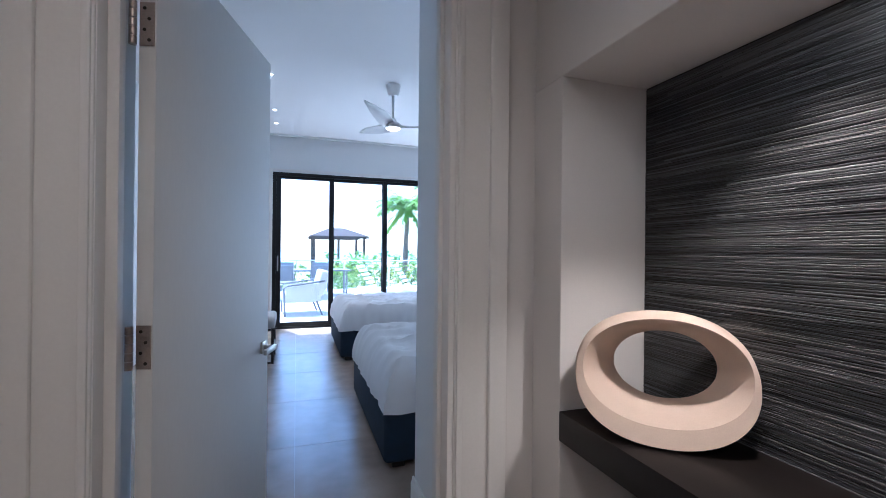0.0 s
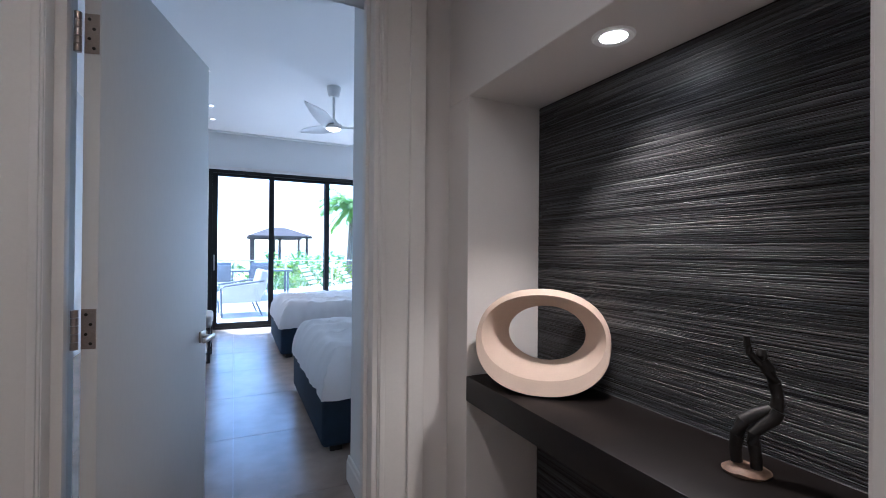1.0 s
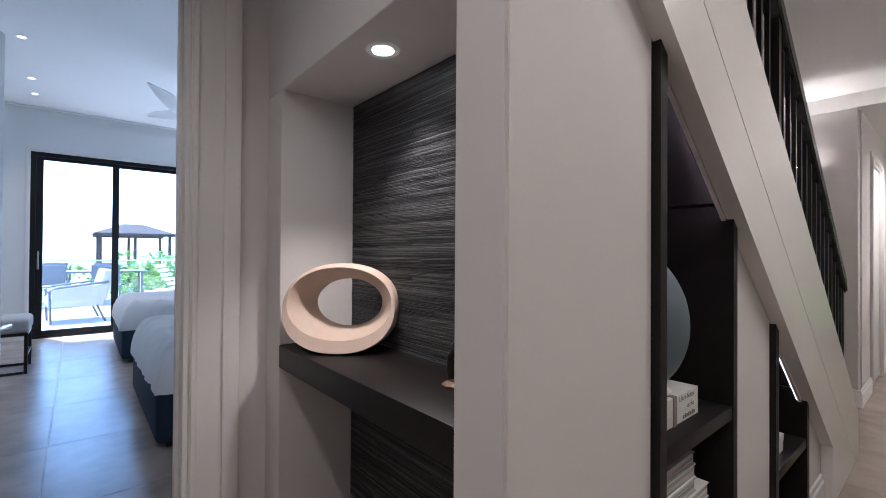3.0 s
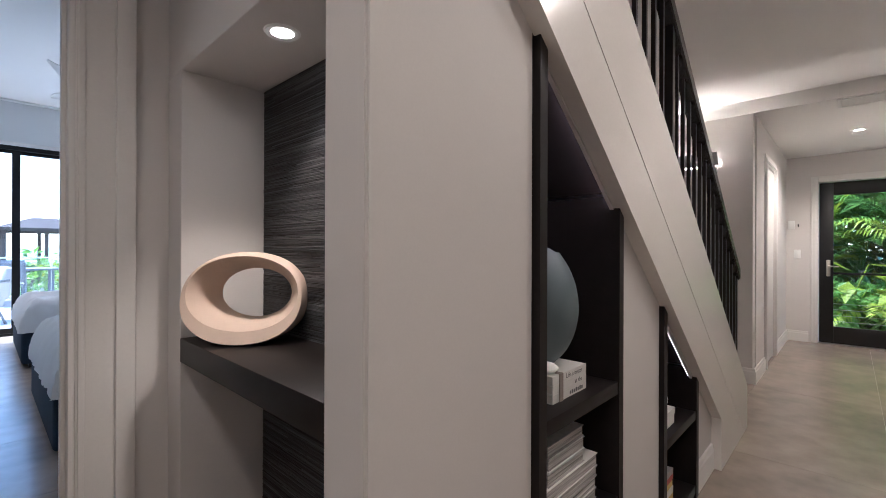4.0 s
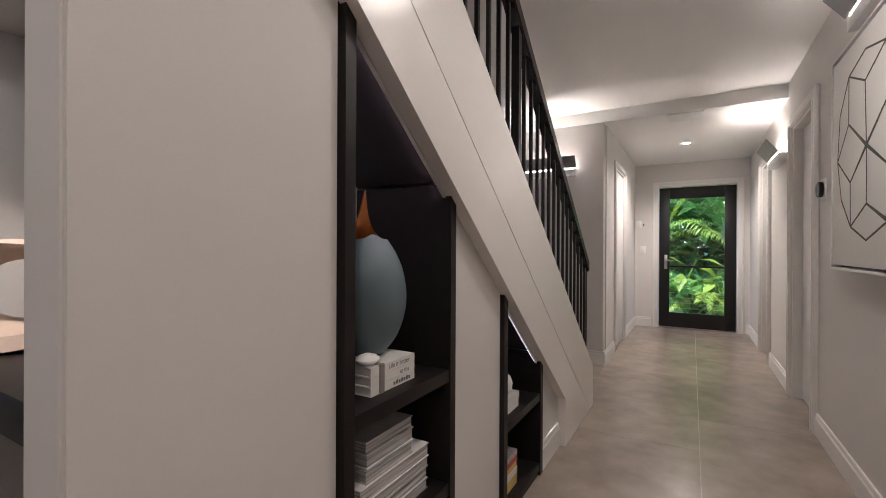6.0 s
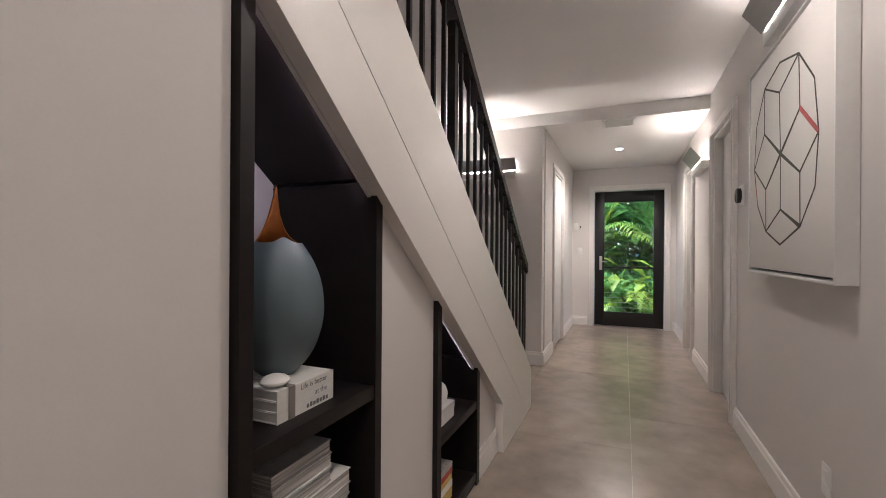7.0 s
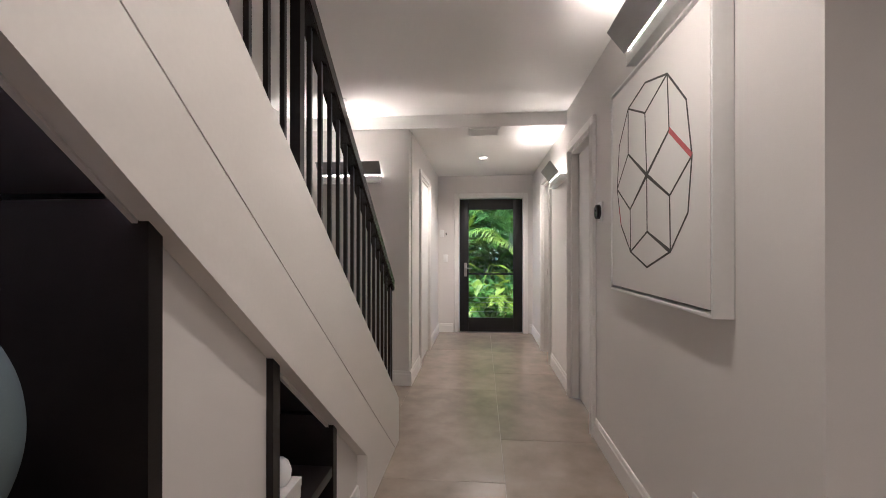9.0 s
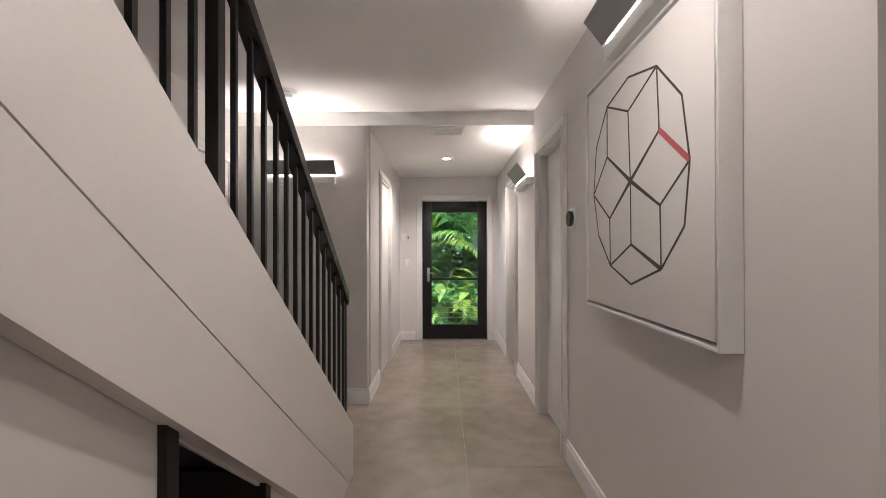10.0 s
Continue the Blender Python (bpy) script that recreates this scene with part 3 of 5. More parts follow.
rail_thing = thing("balustrade", "black metal balustrade with a dark timber handrail", "balustrade")
RX0, RX1 = 0.9, 4.01
def rtop(x):
    return 1.050 + SL * (4.01 - x)
RY = 0.060
bm = prism(B(), [(RX0, rtop(RX0)), (RX0, rtop(RX0) - 0.085), (RX1, rtop(RX1) - 0.085), (RX1, rtop(RX1))], "y", RY - 0.032, RY + 0.032)
bmesh.ops.bevel(bm, geom=bm.edges[:], offset=0.008, segments=3, affect="EDGES")
part("handrail", bm, "rail", rail_thing, "dark timber handrail", True)
for k in range(-12, 15):
    x = 2.405 + 0.1115 * k
    if x < 0.95:
        continue
    w = 0.019 if k in (0, -14) else 0.0085
    foot = top(x) + 0.018 if x < 3.75 else 0.17
    boxpart("newel_post" if k == 0 else "baluster", (x - w, x + w, RY - w, RY + w, foot, rtop(x) - 0.06), "iron", rail_thing)
boxpart("newel_post", (3.982, 4.012, RY - 0.015, RY + 0.015, 0.17, rtop(4.01) - 0.03), "iron", rail_thing, bevel=0.002)


# ---- cabinets under the stairs ----
def cabinet(x0, x1, st, z_top0, z_top1, shelves, depth, label):
    """An open dark display case with a sloped top, a pale back and shelves, standing proud of the wall."""
    c = thing("display_cabinet", label, "cabinet", "cabinets under the stairs")
    f = -0.020
    a, b = x0 + st, x1 - st
    for p, q, z in ((x0, a, z_top0), (b, x1, z_top1)):
        rear = low(q) + 0.066
        part("side_panel", prism(B(), [(f, 0.0), (depth, 0.0), (depth, rear), (SBL + 0.0015, rear), (SBL + 0.0015, z), (f, z)], "x", p, q), "espresso", c)
    boxpart("plinth", (a, b, f + 0.012, f + 0.03, 0.0, min(shelves) - 0.0405), "espresso", c)
    za, zb = low(a) + 0.050, low(b) + 0.050
    part("sloped_top", prism(B(), [(a, za), (b, zb), (b, zb + 0.016), (a, za + 0.016)], "y", 0.0005, depth), "espresso", c)
    part("back_panel", prism(B(), [(a, 0.0), (b, 0.0), (b, zb - 0.0005), (a, za - 0.0005)], "y", depth - 0.012, depth - 0.002), "wall", c, "pale back panel")
    for z in shelves:
        boxpart("shelf", (a, b, f + 0.004, depth - 0.0125, z - 0.040, z), "espresso", c, bevel=0.0015)
    tall = z_top0 > 1.2
    drop, peek, back = (0.004, -0.016, 0.0125) if tall else (0.010, -0.0055, 0.0125)
    part("face_rail", prism(B(), [(a, low(a) - drop), (b, low(b) - drop), (b, low(b) + 0.0495), (a, low(a) + 0.0495)], "y", 0.0, 0.012), "wall", c, "pale sloped face rail under the stringer")
    part("led_strip", prism(B(), [(a + 0.004, low(a) - drop - peek - 0.003), (b - 0.004, low(b) - drop - peek + 0.003), (b - 0.004, low(b) - drop - peek + 0.0065), (a + 0.004, low(a) - drop - peek + 0.0005)], "y", back, back + 0.004), "led" if tall else "led_low", c, "slim glowing light strip")
    return c


cabinet(1.122, 1.641, 0.034, 1.705, 1.330, (0.768, 0.406, 0.12), 0.380, "tall dark espresso display case with a sloped top")
cabinet(2.065, 2.601, 0.040, 0.970, 0.588, (0.417, 0.063), 0.30, "low dark espresso display case with a sloped top")

# niche shelf
shelf = thing("niche_shelf", "thick dark espresso floating shelf in the niche", "shelf")
boxpart("board", (0.709, 1.0115, 0.122, 1.1892, 0.782, 0.866), "espresso", shelf, bevel=0.002)


# ---- lamps ----
def downlight(name, x, y, z, power, colour, label, group, r=0.045, spot=1.7, lens="lampsmall"):
    d = thing(name, label, "downlight", group)
    bm = lathe(B(), [(r * 0.80, z + 0.004), (r * 0.82, z - 0.003), (r * 1.2, z - 0.005), (r * 1.3, z - 0.001), (r * 1.3, z + 0.001)], x, y, 32)
    part("ring", bm, "white", d, smooth=True)
    part("lens", lathe(B(), [(0.0, z - 0.0015), (r * 0.80, z - 0.0015), (r * 0.80, z + 0.002)], x, y, 32), lens, d, "glowing lens")
    if power:
        l = new("spot_lamp", bpy.data.lights.new("spot_lamp", "SPOT"))
        l.data.energy, l.data.color, l.data.spot_size, l.data.spot_blend, l.data.shadow_soft_size = power, colour, spot, 0.7, r * 0.7
        l.location = (x, y, z - 0.02)
        l.parent = d
    return d


WARM = (1.0, 0.75, 0.52)
downlight("niche_downlight", 0.829, 0.671, 1.825, 8.5, WARM, "small lit recessed downlight in the niche ceiling", "downlights", 0.04)
downlight("corridor_downlight", 6.29, -0.617, LOW, 24.0, WARM, "small lit recessed downlight", "downlights", spot=2.7)
for x, y in ((-0.28, 5.03), (-0.29, 6.27), (-0.30, 6.92)):
    downlight("bedroom_downlight", x, y, BCEIL, 6.0, WARM, "small lit recessed bedroom downlight", "bedroom downlights", 0.035, lens="lampdim")


# unseen ceiling lights added to fill the hall, corridor and passage
for x, y in ((-1.6, -0.75), (-0.1, -0.95), (1.0, -0.75), (2.2, -0.75), (-1.6, -2.6), (0.6, -2.9), (-0.2, 0.35)):
    downlight("hall_downlight", x, y, CEIL, 3.0 if y > 0 else 7.4 if x > 2 else 3.6 if x == 1.0 else 5.7, WARM, "added recessed fill light out of view in the hall ceiling", "downlights", spot=2.7)


def sconce(m, strip="lamp"):
    """A wall light: white channel, light strip and a folded metal shade. x along the wall, y out of it."""
    s = thing("wall_sconce", "brushed metal wall light with a glowing strip, lit", "wall light", "wall lights")
    W = 0.30
    part("channel", box(B(), -W + 0.015, W - 0.015, 0, 0.064, -0.075, -0.012, 0.004), "white", s, "white lower channel", True)
    part("light_strip", box(B(), -W + 0.04, W - 0.04, 0.012, 0.060, -0.0115, -0.002), strip, s, "glowing light strip")
    bm = prism(B(), [(0.062, -0.003), (0.067, -0.003), (0.150, 0.105), (0.145, 0.105)], "x", -W, W)
    part("shade", bm, "shade", s, "tilted grey metal shade")
    for e in (-0.2, 0.2):
        part("bracket", box(B(), e - 0.006, e + 0.006, 0.0, 0.070, 0.0005, 0.005), "white", s)
    s.matrix_basis = m
    return s


sconce(pose(BEAM, 0.63, 1.975, 0, 0, 90), "lamp_strong")
sconce(pose(5.25, WR, 1.985), "lamp_soft")
sconce(pose(2.82, WR, 2.245))


# ---- niche things ----
def loft(bm, rings, closed=False):
    vs = [[bm.verts.new(p) for p in r] for r in rings]
    n = len(vs[0])
    pairs = list(zip(vs, vs[1:])) + ([(vs[-1], vs[0])] if closed else [])
    for a, b in pairs:
        for k in range(n):
            bm.faces.new((a[k], a[(k + 1) % n], b[(k + 1) % n], b[k]))
    bmesh.ops.recalc_face_normals(bm, faces=bm.faces[:])
    return bm


def ring_sculpture():
    """A pale ceramic ring: an egg-shaped shell with a wide front rim and a smaller hole behind."""
    n = 128
    def ell(a, b, cu, cw, d, tilt, square):
        out = []
        for k in range(n):
            t = k * math.tau / n
            c, s = math.cos(t), math.sin(t)
            u, w = a * math.copysign(abs(c) ** square, c), b * math.copysign(abs(s) ** square, s)
            out.append((cu + u, d + tilt * w, cw + w))
        return out
    key = [  # half width, half height, centre across, centre up, depth, lean, squareness
        (0.1160, 0.083, 0.010, 0.172, 0.068, 0.05, 1.0),
        (0.1310, 0.092, 0.008, 0.174, 0.030, 0.03, 1.0),
        (0.1520, 0.104, 0.004, 0.179, -0.030, 0.06, 0.97),
        (0.1720, 0.1175, 0.002, 0.179, -0.058, 0.14, 0.94),
        (0.1735, 0.1190, 0.002, 0.179, -0.061, 0.16, 0.94),
        (0.1870, 0.1410, 0.000, 0.163, -0.062, 0.27, 0.90),
        (0.1890, 0.1430, 0.000, 0.162, -0.056, 0.25, 0.90),
        (0.1930, 0.1490, 0.000, 0.161, -0.020, 0.12, 0.90),
        (0.1930, 0.1500, 0.000, 0.161, 0.020, 0.0, 0.90),
        (0.1820, 0.1400, 0.000, 0.161, 0.066, 0.0, 0.92),
        (0.1400, 0.1040, 0.004, 0.166, 0.084, 0.02, 0.97),
    ]
    rings = [ell(*k) for k in key]
    bm = loft(B(), rings, closed=True)
    lowest = min(v.co.z for v in bm.verts)
    for v in bm.verts:
        v.co.z -= lowest + 0.006
        if v.co.z < 0:
            v.co.z *= 0.05
    ob = part("ring_sculpture", bm, "sculpt", smooth=True)
    tagged(ob, "pale sand-coloured ceramic ring sculpture on the dark shelf", "sculpture")
    ob.matrix_basis = pose(0.858, 0.974, 0.8675, 0, 0, -42) @ Matrix.Diagonal((1.045, 0.97, 1.045, 1))
    return ob


ring_sculpture()


def statuette():
    """A slim dark bronze abstract figure on a rough brown base: one mesh."""
    bm = B()
    base = lathe(B(), [(0.0, 0.0), (0.034, 0.0), (0.038, 0.007), (0.033, 0.013), (0.020, 0.018), (0.0, 0.019)], 0, 0, 24)
    for v in base.verts:
        v.co.x *= 1.25
        v.co += Vector((noise.noise(v.co * 40), noise.noise(v.co * 40 + Vector((5, 0, 0))), noise.noise(v.co * 40 + Vector((9, 0, 0))))) * 0.004 if v.co.z > 0.002 else Vector()
    me = bpy.data.meshes.new("tmp")
    base.to_mesh(me)
    base.free()
    bm.from_mesh(me)
    bpy.data.meshes.remove(me)
    stone = len(bm.faces)
    def limb(pts, radii, lift=0.0):
        tube(bm, [((u - 50) * 0.00128, lift, 0.016 + (200 - w) * 0.00128) for u, w in pts], [r * 0.00128 for r in radii], 12)
    limb([(36, 194), (34, 172), (36, 150), (45, 124), (62, 112), (84, 102)], [9, 10, 11, 11, 11, 10])
    limb([(62, 198), (61, 180), (58, 158), (57, 140), (70, 126), (86, 112), (92, 100)], [9, 9, 10, 10, 10, 11, 10], -0.012)
    limb([(88, 110), (93, 92), (93, 78), (88, 56), (80, 36), (72, 20)], [11, 10, 9, 10, 11, 8])
    limb([(76, 30), (62, 20), (54, 10), (50, -4), (49, -18)], [8, 7, 6, 6, 5])
    limb([(72, 22), (70, 12), (71, 2)], [5, 9, 6])
    limb([(80, 40), (90, 34), (84, 26)], [5, 5, 4], 0.008)
    bm.faces.ensure_lookup_table()
    for f in bm.faces[:stone]:
        f.material_index = 1
    ob = part("statuette", bm, "bronze", smooth=True)
    ob.data.materials.append(M["brown_stone"])
    tagged(ob, "slim dark bronze abstract figure statuette on a rough base", "statuette")
    ob.matrix_basis = pose(0.890, 0.392, 0.8665, 0, 0, -47) @ Matrix.Scale(0.90, 4)
    return ob


statuette()


# ---- things in the cabinets ----
def book(x0, x1, y0, y1, z0, z1, cover, parent=None, label="", group="", spine="front"):
    """A book lying flat: block of pages between two boards, with a spine."""
    b = thing("book", label, "book", group)
    c = 0.0025
    boxpart("page_block", (x0 + 0.003, x1 - 0.003, y0 + (0.002 if spine == "front" else 0.004), y1 - 0.004, z0 + c, z1 - c), "paper" if spine == "front" else "pages", b)
    boxpart("cover", (x0, x1, y0, y1, z1 - c, z1), cover, b, bevel=0.0008, seg=1)
    boxpart("cover", (x0, x1, y0, y1, z0, z0 + c), cover, b, bevel=0.0008, seg=1)
    if spine == "front":
        boxpart("spine", (x0, x1, y0 - 0.001, y0 + 0.002, z0 + 0.0005, z1 - 0.0005), cover, b)
    return b


def words(text, x, y, z, size, parent):
    cu = bpy.data.curves.new("lettering", "FONT")
    cu.body, cu.size, cu.extrude, cu.align_x, cu.align_y = text, size, 0.0002, "LEFT", "CENTER"
    cu.materials.append(M["print_grey"])
    ob = new("lettering", cu)
    ob.parent = parent
    ob.matrix_basis = pose(x, y, z, 90, 0, 0)
    return ob


zb = 0.7685
names = ("Life is better", "at the", "")
for k in range(3):
    z0 = zb + 0.0252 * (2 - k)
    b = book(1.272, 1.474, 0.03, 0.305, z0, z0 + 0.0248, "cover", label="white hardback book in a ribboned stack of three", group="ribboned books")
    if names[k]:
        words(names[k], 1.347 if k == 0 else 1.400, 0.0283, z0 + 0.0124, 0.0195, b)
    else:
        bm = B()
        for i in range(7):
            box(bm, 1.37 + 0.012 * i, 1.378 + 0.012 * i, 0.0280, 0.0288, z0 + 0.007, z0 + 0.016 + 0.002 * (i % 2))
        part("print_bars", bm, "print_grey", b)
rb = thing("ribbon", "taupe ribbon tied round the white books", "ribbon")
boxpart("front_band", (1.306, 1.326, 0.0256, 0.0276, zb + 0.0005, zb + 0.0764), "ribbon", rb)
boxpart("top_band", (1.306, 1.326, 0.0256, 0.305, zb + 0.0761, zb + 0.0773), "ribbon", rb)
st = lathe(B(), [(0.0, 0.0), (0.020, 0.001), (0.030, 0.008), (0.031, 0.013), (0.024, 0.022), (0.010, 0.027), (0.0, 0.028)], 0, 0, 24)
for v in st.verts:
    v.co.x *= 1.15
    v.co += Vector((noise.noise(v.co * 30), noise.noise(v.co * 30 + Vector((3, 1, 0))), 0)) * 0.003
st = part("pebble", st, "cover", smooth=True)
tagged(st, "smooth white pebble on the book stack", "pebble")
st.location = (1.300, 0.062, zb + 0.0774)


def vase():
    """A matt blue-grey egg-shaped vase whose mouth is cut away up to a pointed tip, amber inside."""
    prof = [(0.0, 0.055), (0.012, 0.075), (0.05, 0.112), (0.10, 0.137), (0.15, 0.149), (0.20, 0.1475), (0.25, 0.136), (0.29, 0.116), (0.32, 0.096),
            (0.345, 0.071), (0.365, 0.056), (0.39, 0.043), (0.42, 0.035), (0.45, 0.028), (0.48, 0.022), (0.515, 0.018)]
    zs, rs = [p[0] for p in prof], [p[1] for p in prof]
    zf = np.linspace(zs[0], zs[-1], 241)
    rf = np.interp(zf, zs, rs)
    ease = np.hanning(43)
    mid = np.convolve(np.pad(rf, 21, mode="reflect", reflect_type="odd"), ease / ease.sum(), mode="valid")
    zs, rs = zf, mid
    n, rows, phi0 = 96, 44, radians(72)
    def top_at(phi):
        c = (1 + math.cos(phi - phi0)) / 2
        return 0.342 + 0.150 * c ** 6 + 0.014 * math.exp(-((math.remainder(phi - phi0 - radians(165), math.tau)) / 0.35) ** 2)
    def shell(inset, bottom):
        out = []
        for i in range(rows + 1):
            ring = []
            for k in range(n):
                phi = k * math.tau / n
                z = bottom + (top_at(phi) - bottom) * (i / rows)
                r = max(0.003, float(np.interp(z, zs, rs)) - inset)
                ring.append((r * math.cos(phi) + 0.0, r * math.sin(phi), z))
            out.append(ring)
        return out
    outer, inner = shell(0.0, 0.0), shell(0.006, 0.03)
    v = thing("vase", "matt blue-grey egg-shaped vase with an amber glazed mouth", "vase", at=(0, 0, 0))
    bm = loft(B(), outer)
    bm.faces.new([w for w in bm.verts[:n]][::-1])
    body = part("body", bm, "vase", v, smooth=True)
    bm = loft(B(), inner + [outer[-1]])
    for f in bm.faces:
        f.normal_flip()
    part("glazed_lining", bm, "amber", v, "amber glazed inside", smooth=True)
    v.matrix_basis = pose(1.390, 0.140, zb + 0.0764) @ Matrix.Diagonal((0.775, 0.775, 0.975, 1))
    return v


vase()

# stacks of magazines on the lower shelf
def stack(x0, x1, y0, y1, z, n, each, covers, label, group, jitter=0.006, spine="front"):
    rnd = random.Random(int(x0 * 1000) + n)
    for k in range(n):
        dx, dy = rnd.uniform(-jitter, jitter), rnd.uniform(-jitter, jitter) * 0.5
        h = each * rnd.uniform(0.85, 1.15)
        book(x0 + dx, x1 + dx, y0 + dy, y1 + dy, z, z + h, covers[k % len(covers)], label=label, group=group, spine=spine)
        z += h + 0.0006
    return z


z = stack(1.235, 1.558, 0.03, 0.30, 0.4065, 4, 0.0355, ("greycover", "cover"), "streaked grey and white coffee-table book in a stack", "coffee-table books", spine="back")
stack(1.265, 1.479, 0.035, 0.28, z, 3, 0.0340, ("greycover", "cover", "greycover"), "streaked grey and white coffee-table book in a stack", "coffee-table books", spine="back")
z = stack(2.11, 2.325, 0.02, 0.26, 0.0635, 6, 0.027, ("yellow", "yellow", "cover", "yellow", "redcover", "greycover"), "yellow and red paperback book in a stack", "paperback books", 0.004)
z = stack(2.11, 2.345, 0.02, 0.24, 0.4175, 2, 0.034, ("cover",), "white book in the low display case", "white books", 0.003)
jar = lathe(B(), [(0.0, 0.0), (0.026, 0.0), (0.036, 0.014), (0.039, 0.045), (0.030, 0.072), (0.016, 0.086), (0.0, 0.088)], 0, 0, 28)
jar = part("white_jar", jar, "white", smooth=True)
tagged(jar, "small white rounded ceramic jar on books", "jar")
jar.location = (2.290, 0.07, z)


# ---- picture and small wall things ----
pic = thing("picture", "white canvas with a polygon line drawing in a white frame", "picture")
px0, px1, pz0, pz1 = 2.292, 3.350, 1.056, 2.110
fy0, fy1 = WR + 0.002, WR + 0.066
for d in ((px0, px0 + 0.012, fy0, fy1, pz0, pz1), (px1 - 0.012, px1, fy0, fy1, pz0, pz1), (px0 + 0.012, px1 - 0.012, fy0, fy1, pz0, pz0 + 0.012), (px0 + 0.012, px1 - 0.012, fy0, fy1, pz1 - 0.012, pz1)):
    boxpart("frame_strip", d, "white", pic, bevel=0.0015)
# near-black sheet paints in the shade between canvas and frame
boxpart("backing", (px0 + 0.012, px1 - 0.012, fy0, fy0 + 0.02, pz0 + 0.012, pz1 - 0.012), "iron", pic, "dark shadow gap backing")
cy = fy1 - 0.004
boxpart("canvas", (px0 + 0.024, px1 - 0.024, fy0 + 0.02, cy, pz0 + 0.024, pz1 - 0.024), "canvas", pic, bevel=0.003)
P = dict(a=(2.627, 1.944), t2=(2.853, 1.996), tl=(3.073, 1.953), lu=(3.208, 1.804), l2=(3.245, 1.587), l4=(3.180, 1.393), b1=(3.040, 1.260), bo=(2.834, 1.194),
         r5=(2.601, 1.262), r4=(2.460, 1.397), e2=(2.431, 1.588), r1=(2.472, 1.792), t3=(2.856, 1.865), l1=(3.073, 1.733), l3=(3.046, 1.462), ce=(2.836, 1.591), e1=(2.611, 1.724), r3=(2.607, 1.474), b2=(2.832, 1.347))
def stroke(p, q, w0, w1, material, nm):
    (xa, za), (xb, zb2) = P[p], P[q]
    d = Vector((xb - xa, zb2 - za)).normalized()
    nn = Vector((-d.y, d.x))
    bm = B()
    pts = [(xa + nn.x * w0, za + nn.y * w0), (xb + nn.x * w1, zb2 + nn.y * w1), (xb - nn.x * w1, zb2 - nn.y * w1), (xa - nn.x * w0, za - nn.y * w0)]
    prism(bm, pts, "y", cy + 0.0003, cy + 0.0012)
    part(nm, bm, material, pic)
for s in "a-t2 t2-tl a-t3 tl-t3 t3-ce tl-l1 tl-lu lu-l2 l1-l2 l2-l3 l2-l4 l4-b1 l3-b1 b1-bo bo-r5 b2-ce r3-r5 r5-r4 r4-e2 r3-e2 e1-a a-r1 r1-e2 b1-b2".split():
    stroke(*s.split("-"), 0.0042, 0.0042, "ink", "drawn_line")
for s in ("l1-ce", "r3-ce", "e1-ce", "l3-ce", "b2-r5"):
    stroke(*s.split("-"), 0.0045, 0.0085, "ink", "drawn_line")
stroke("e1", "e2", 0.010, 0.010, "red", "red_line")
P["rm"] = (3.212, 1.490)
stroke("rm", "l4", 0.004, 0.005, "red", "red_line")

th = thing("thermostat", "round black glass thermostat on a white base", "thermostat")
part("base_plate", box(B(), 3.730, 3.830, WR + 0.0005, WR + 0.014, 1.450, 1.580, 0.006), "white", th, smooth=True)
bm = B()
tube(bm, [(3.78, WR + 0.0145, 1.515), (3.78, WR + 0.034, 1.515), (3.78, WR + 0.038, 1.515)], [0.047, 0.047, 0.041], 32)
part("dial", bm, "black_gloss", th, "black glass dial", True)

def wallplate(label, m, sockets):
    s = thing("socket_plate" if sockets else "switch_plate", label, "wall plate")
    part("plate", box(B(), -0.036, 0.036, 0.0005, 0.007, -0.058, 0.058, 0.003), "white", s, smooth=True)
    if sockets:
        for z in (-0.026, 0.026):
            part("outlet", box(B(), -0.017, 0.017, 0.0072, 0.0088, z - 0.014, z + 0.014, 0.0007), "white", s)
    else:
        part("rocker", box(B(), -0.016, 0.016, 0.0072, 0.011, -0.032, 0.032, 0.0015), "white", s, smooth=True)
    s.matrix_basis = m
    return s

wallplate("white double socket plate low on the wall", pose(2.52, WR, 0.330), True)
wallplate("white rocker switch plate beside the garden door", pose(XF, -0.045, 1.14, 0, 0, 90), False)
kp = thing("alarm_keypad", "white wall keypad with a small dark hook", "keypad")
boxpart("case", (XF - 0.022, XF - 0.0005, -0.02, 0.05, 1.47, 1.58), "white", kp, bevel=0.005)
boxpart("key_hook", (XF - 0.034, XF - 0.004, -0.062, -0.048, 1.50, 1.535), "iron", kp, bevel=0.003)
kn = thing("strike_plate", "small satin strike plate in the doorway lining", "strike plate")
boxpart("plate", (FR1 - 0.0225, FR1 - 0.0195, WR - 0.075, WR - 0.045, 0.96, 1.03), "steel", kn, bevel=0.001)
boxpart("keeper", (FR1 - 0.025, FR1 - 0.0226, WR - 0.066, WR - 0.054, 0.98, 1.01), "iron", kn)

vent = thing("ceiling_vent", "white ceiling air vent with slats", "vent")
vx0, vx1, vy0, vy1 = 4.95, 5.21, -0.775, -0.475
for d in ((vx0, vx1, vy0, vy0 + 0.025), (vx0, vx1, vy1 - 0.025, vy1), (vx0, vx0 + 0.025, vy0 + 0.025, vy1 - 0.025), (vx1 - 0.025, vx1, vy0 + 0.025, vy1 - 0.025)):
    boxpart("frame", (*d, LOW - 0.014, LOW - 0.0005), "white", vent, bevel=0.003)
# no duct is cut: a black sheet gives the shade behind the slats
boxpart("backing", (vx0 + 0.025, vx1 - 0.025, vy0 + 0.025, vy1 - 0.025, LOW - 0.002, LOW - 0.0006), "iron", vent, "black sheet for the shade behind the slats")
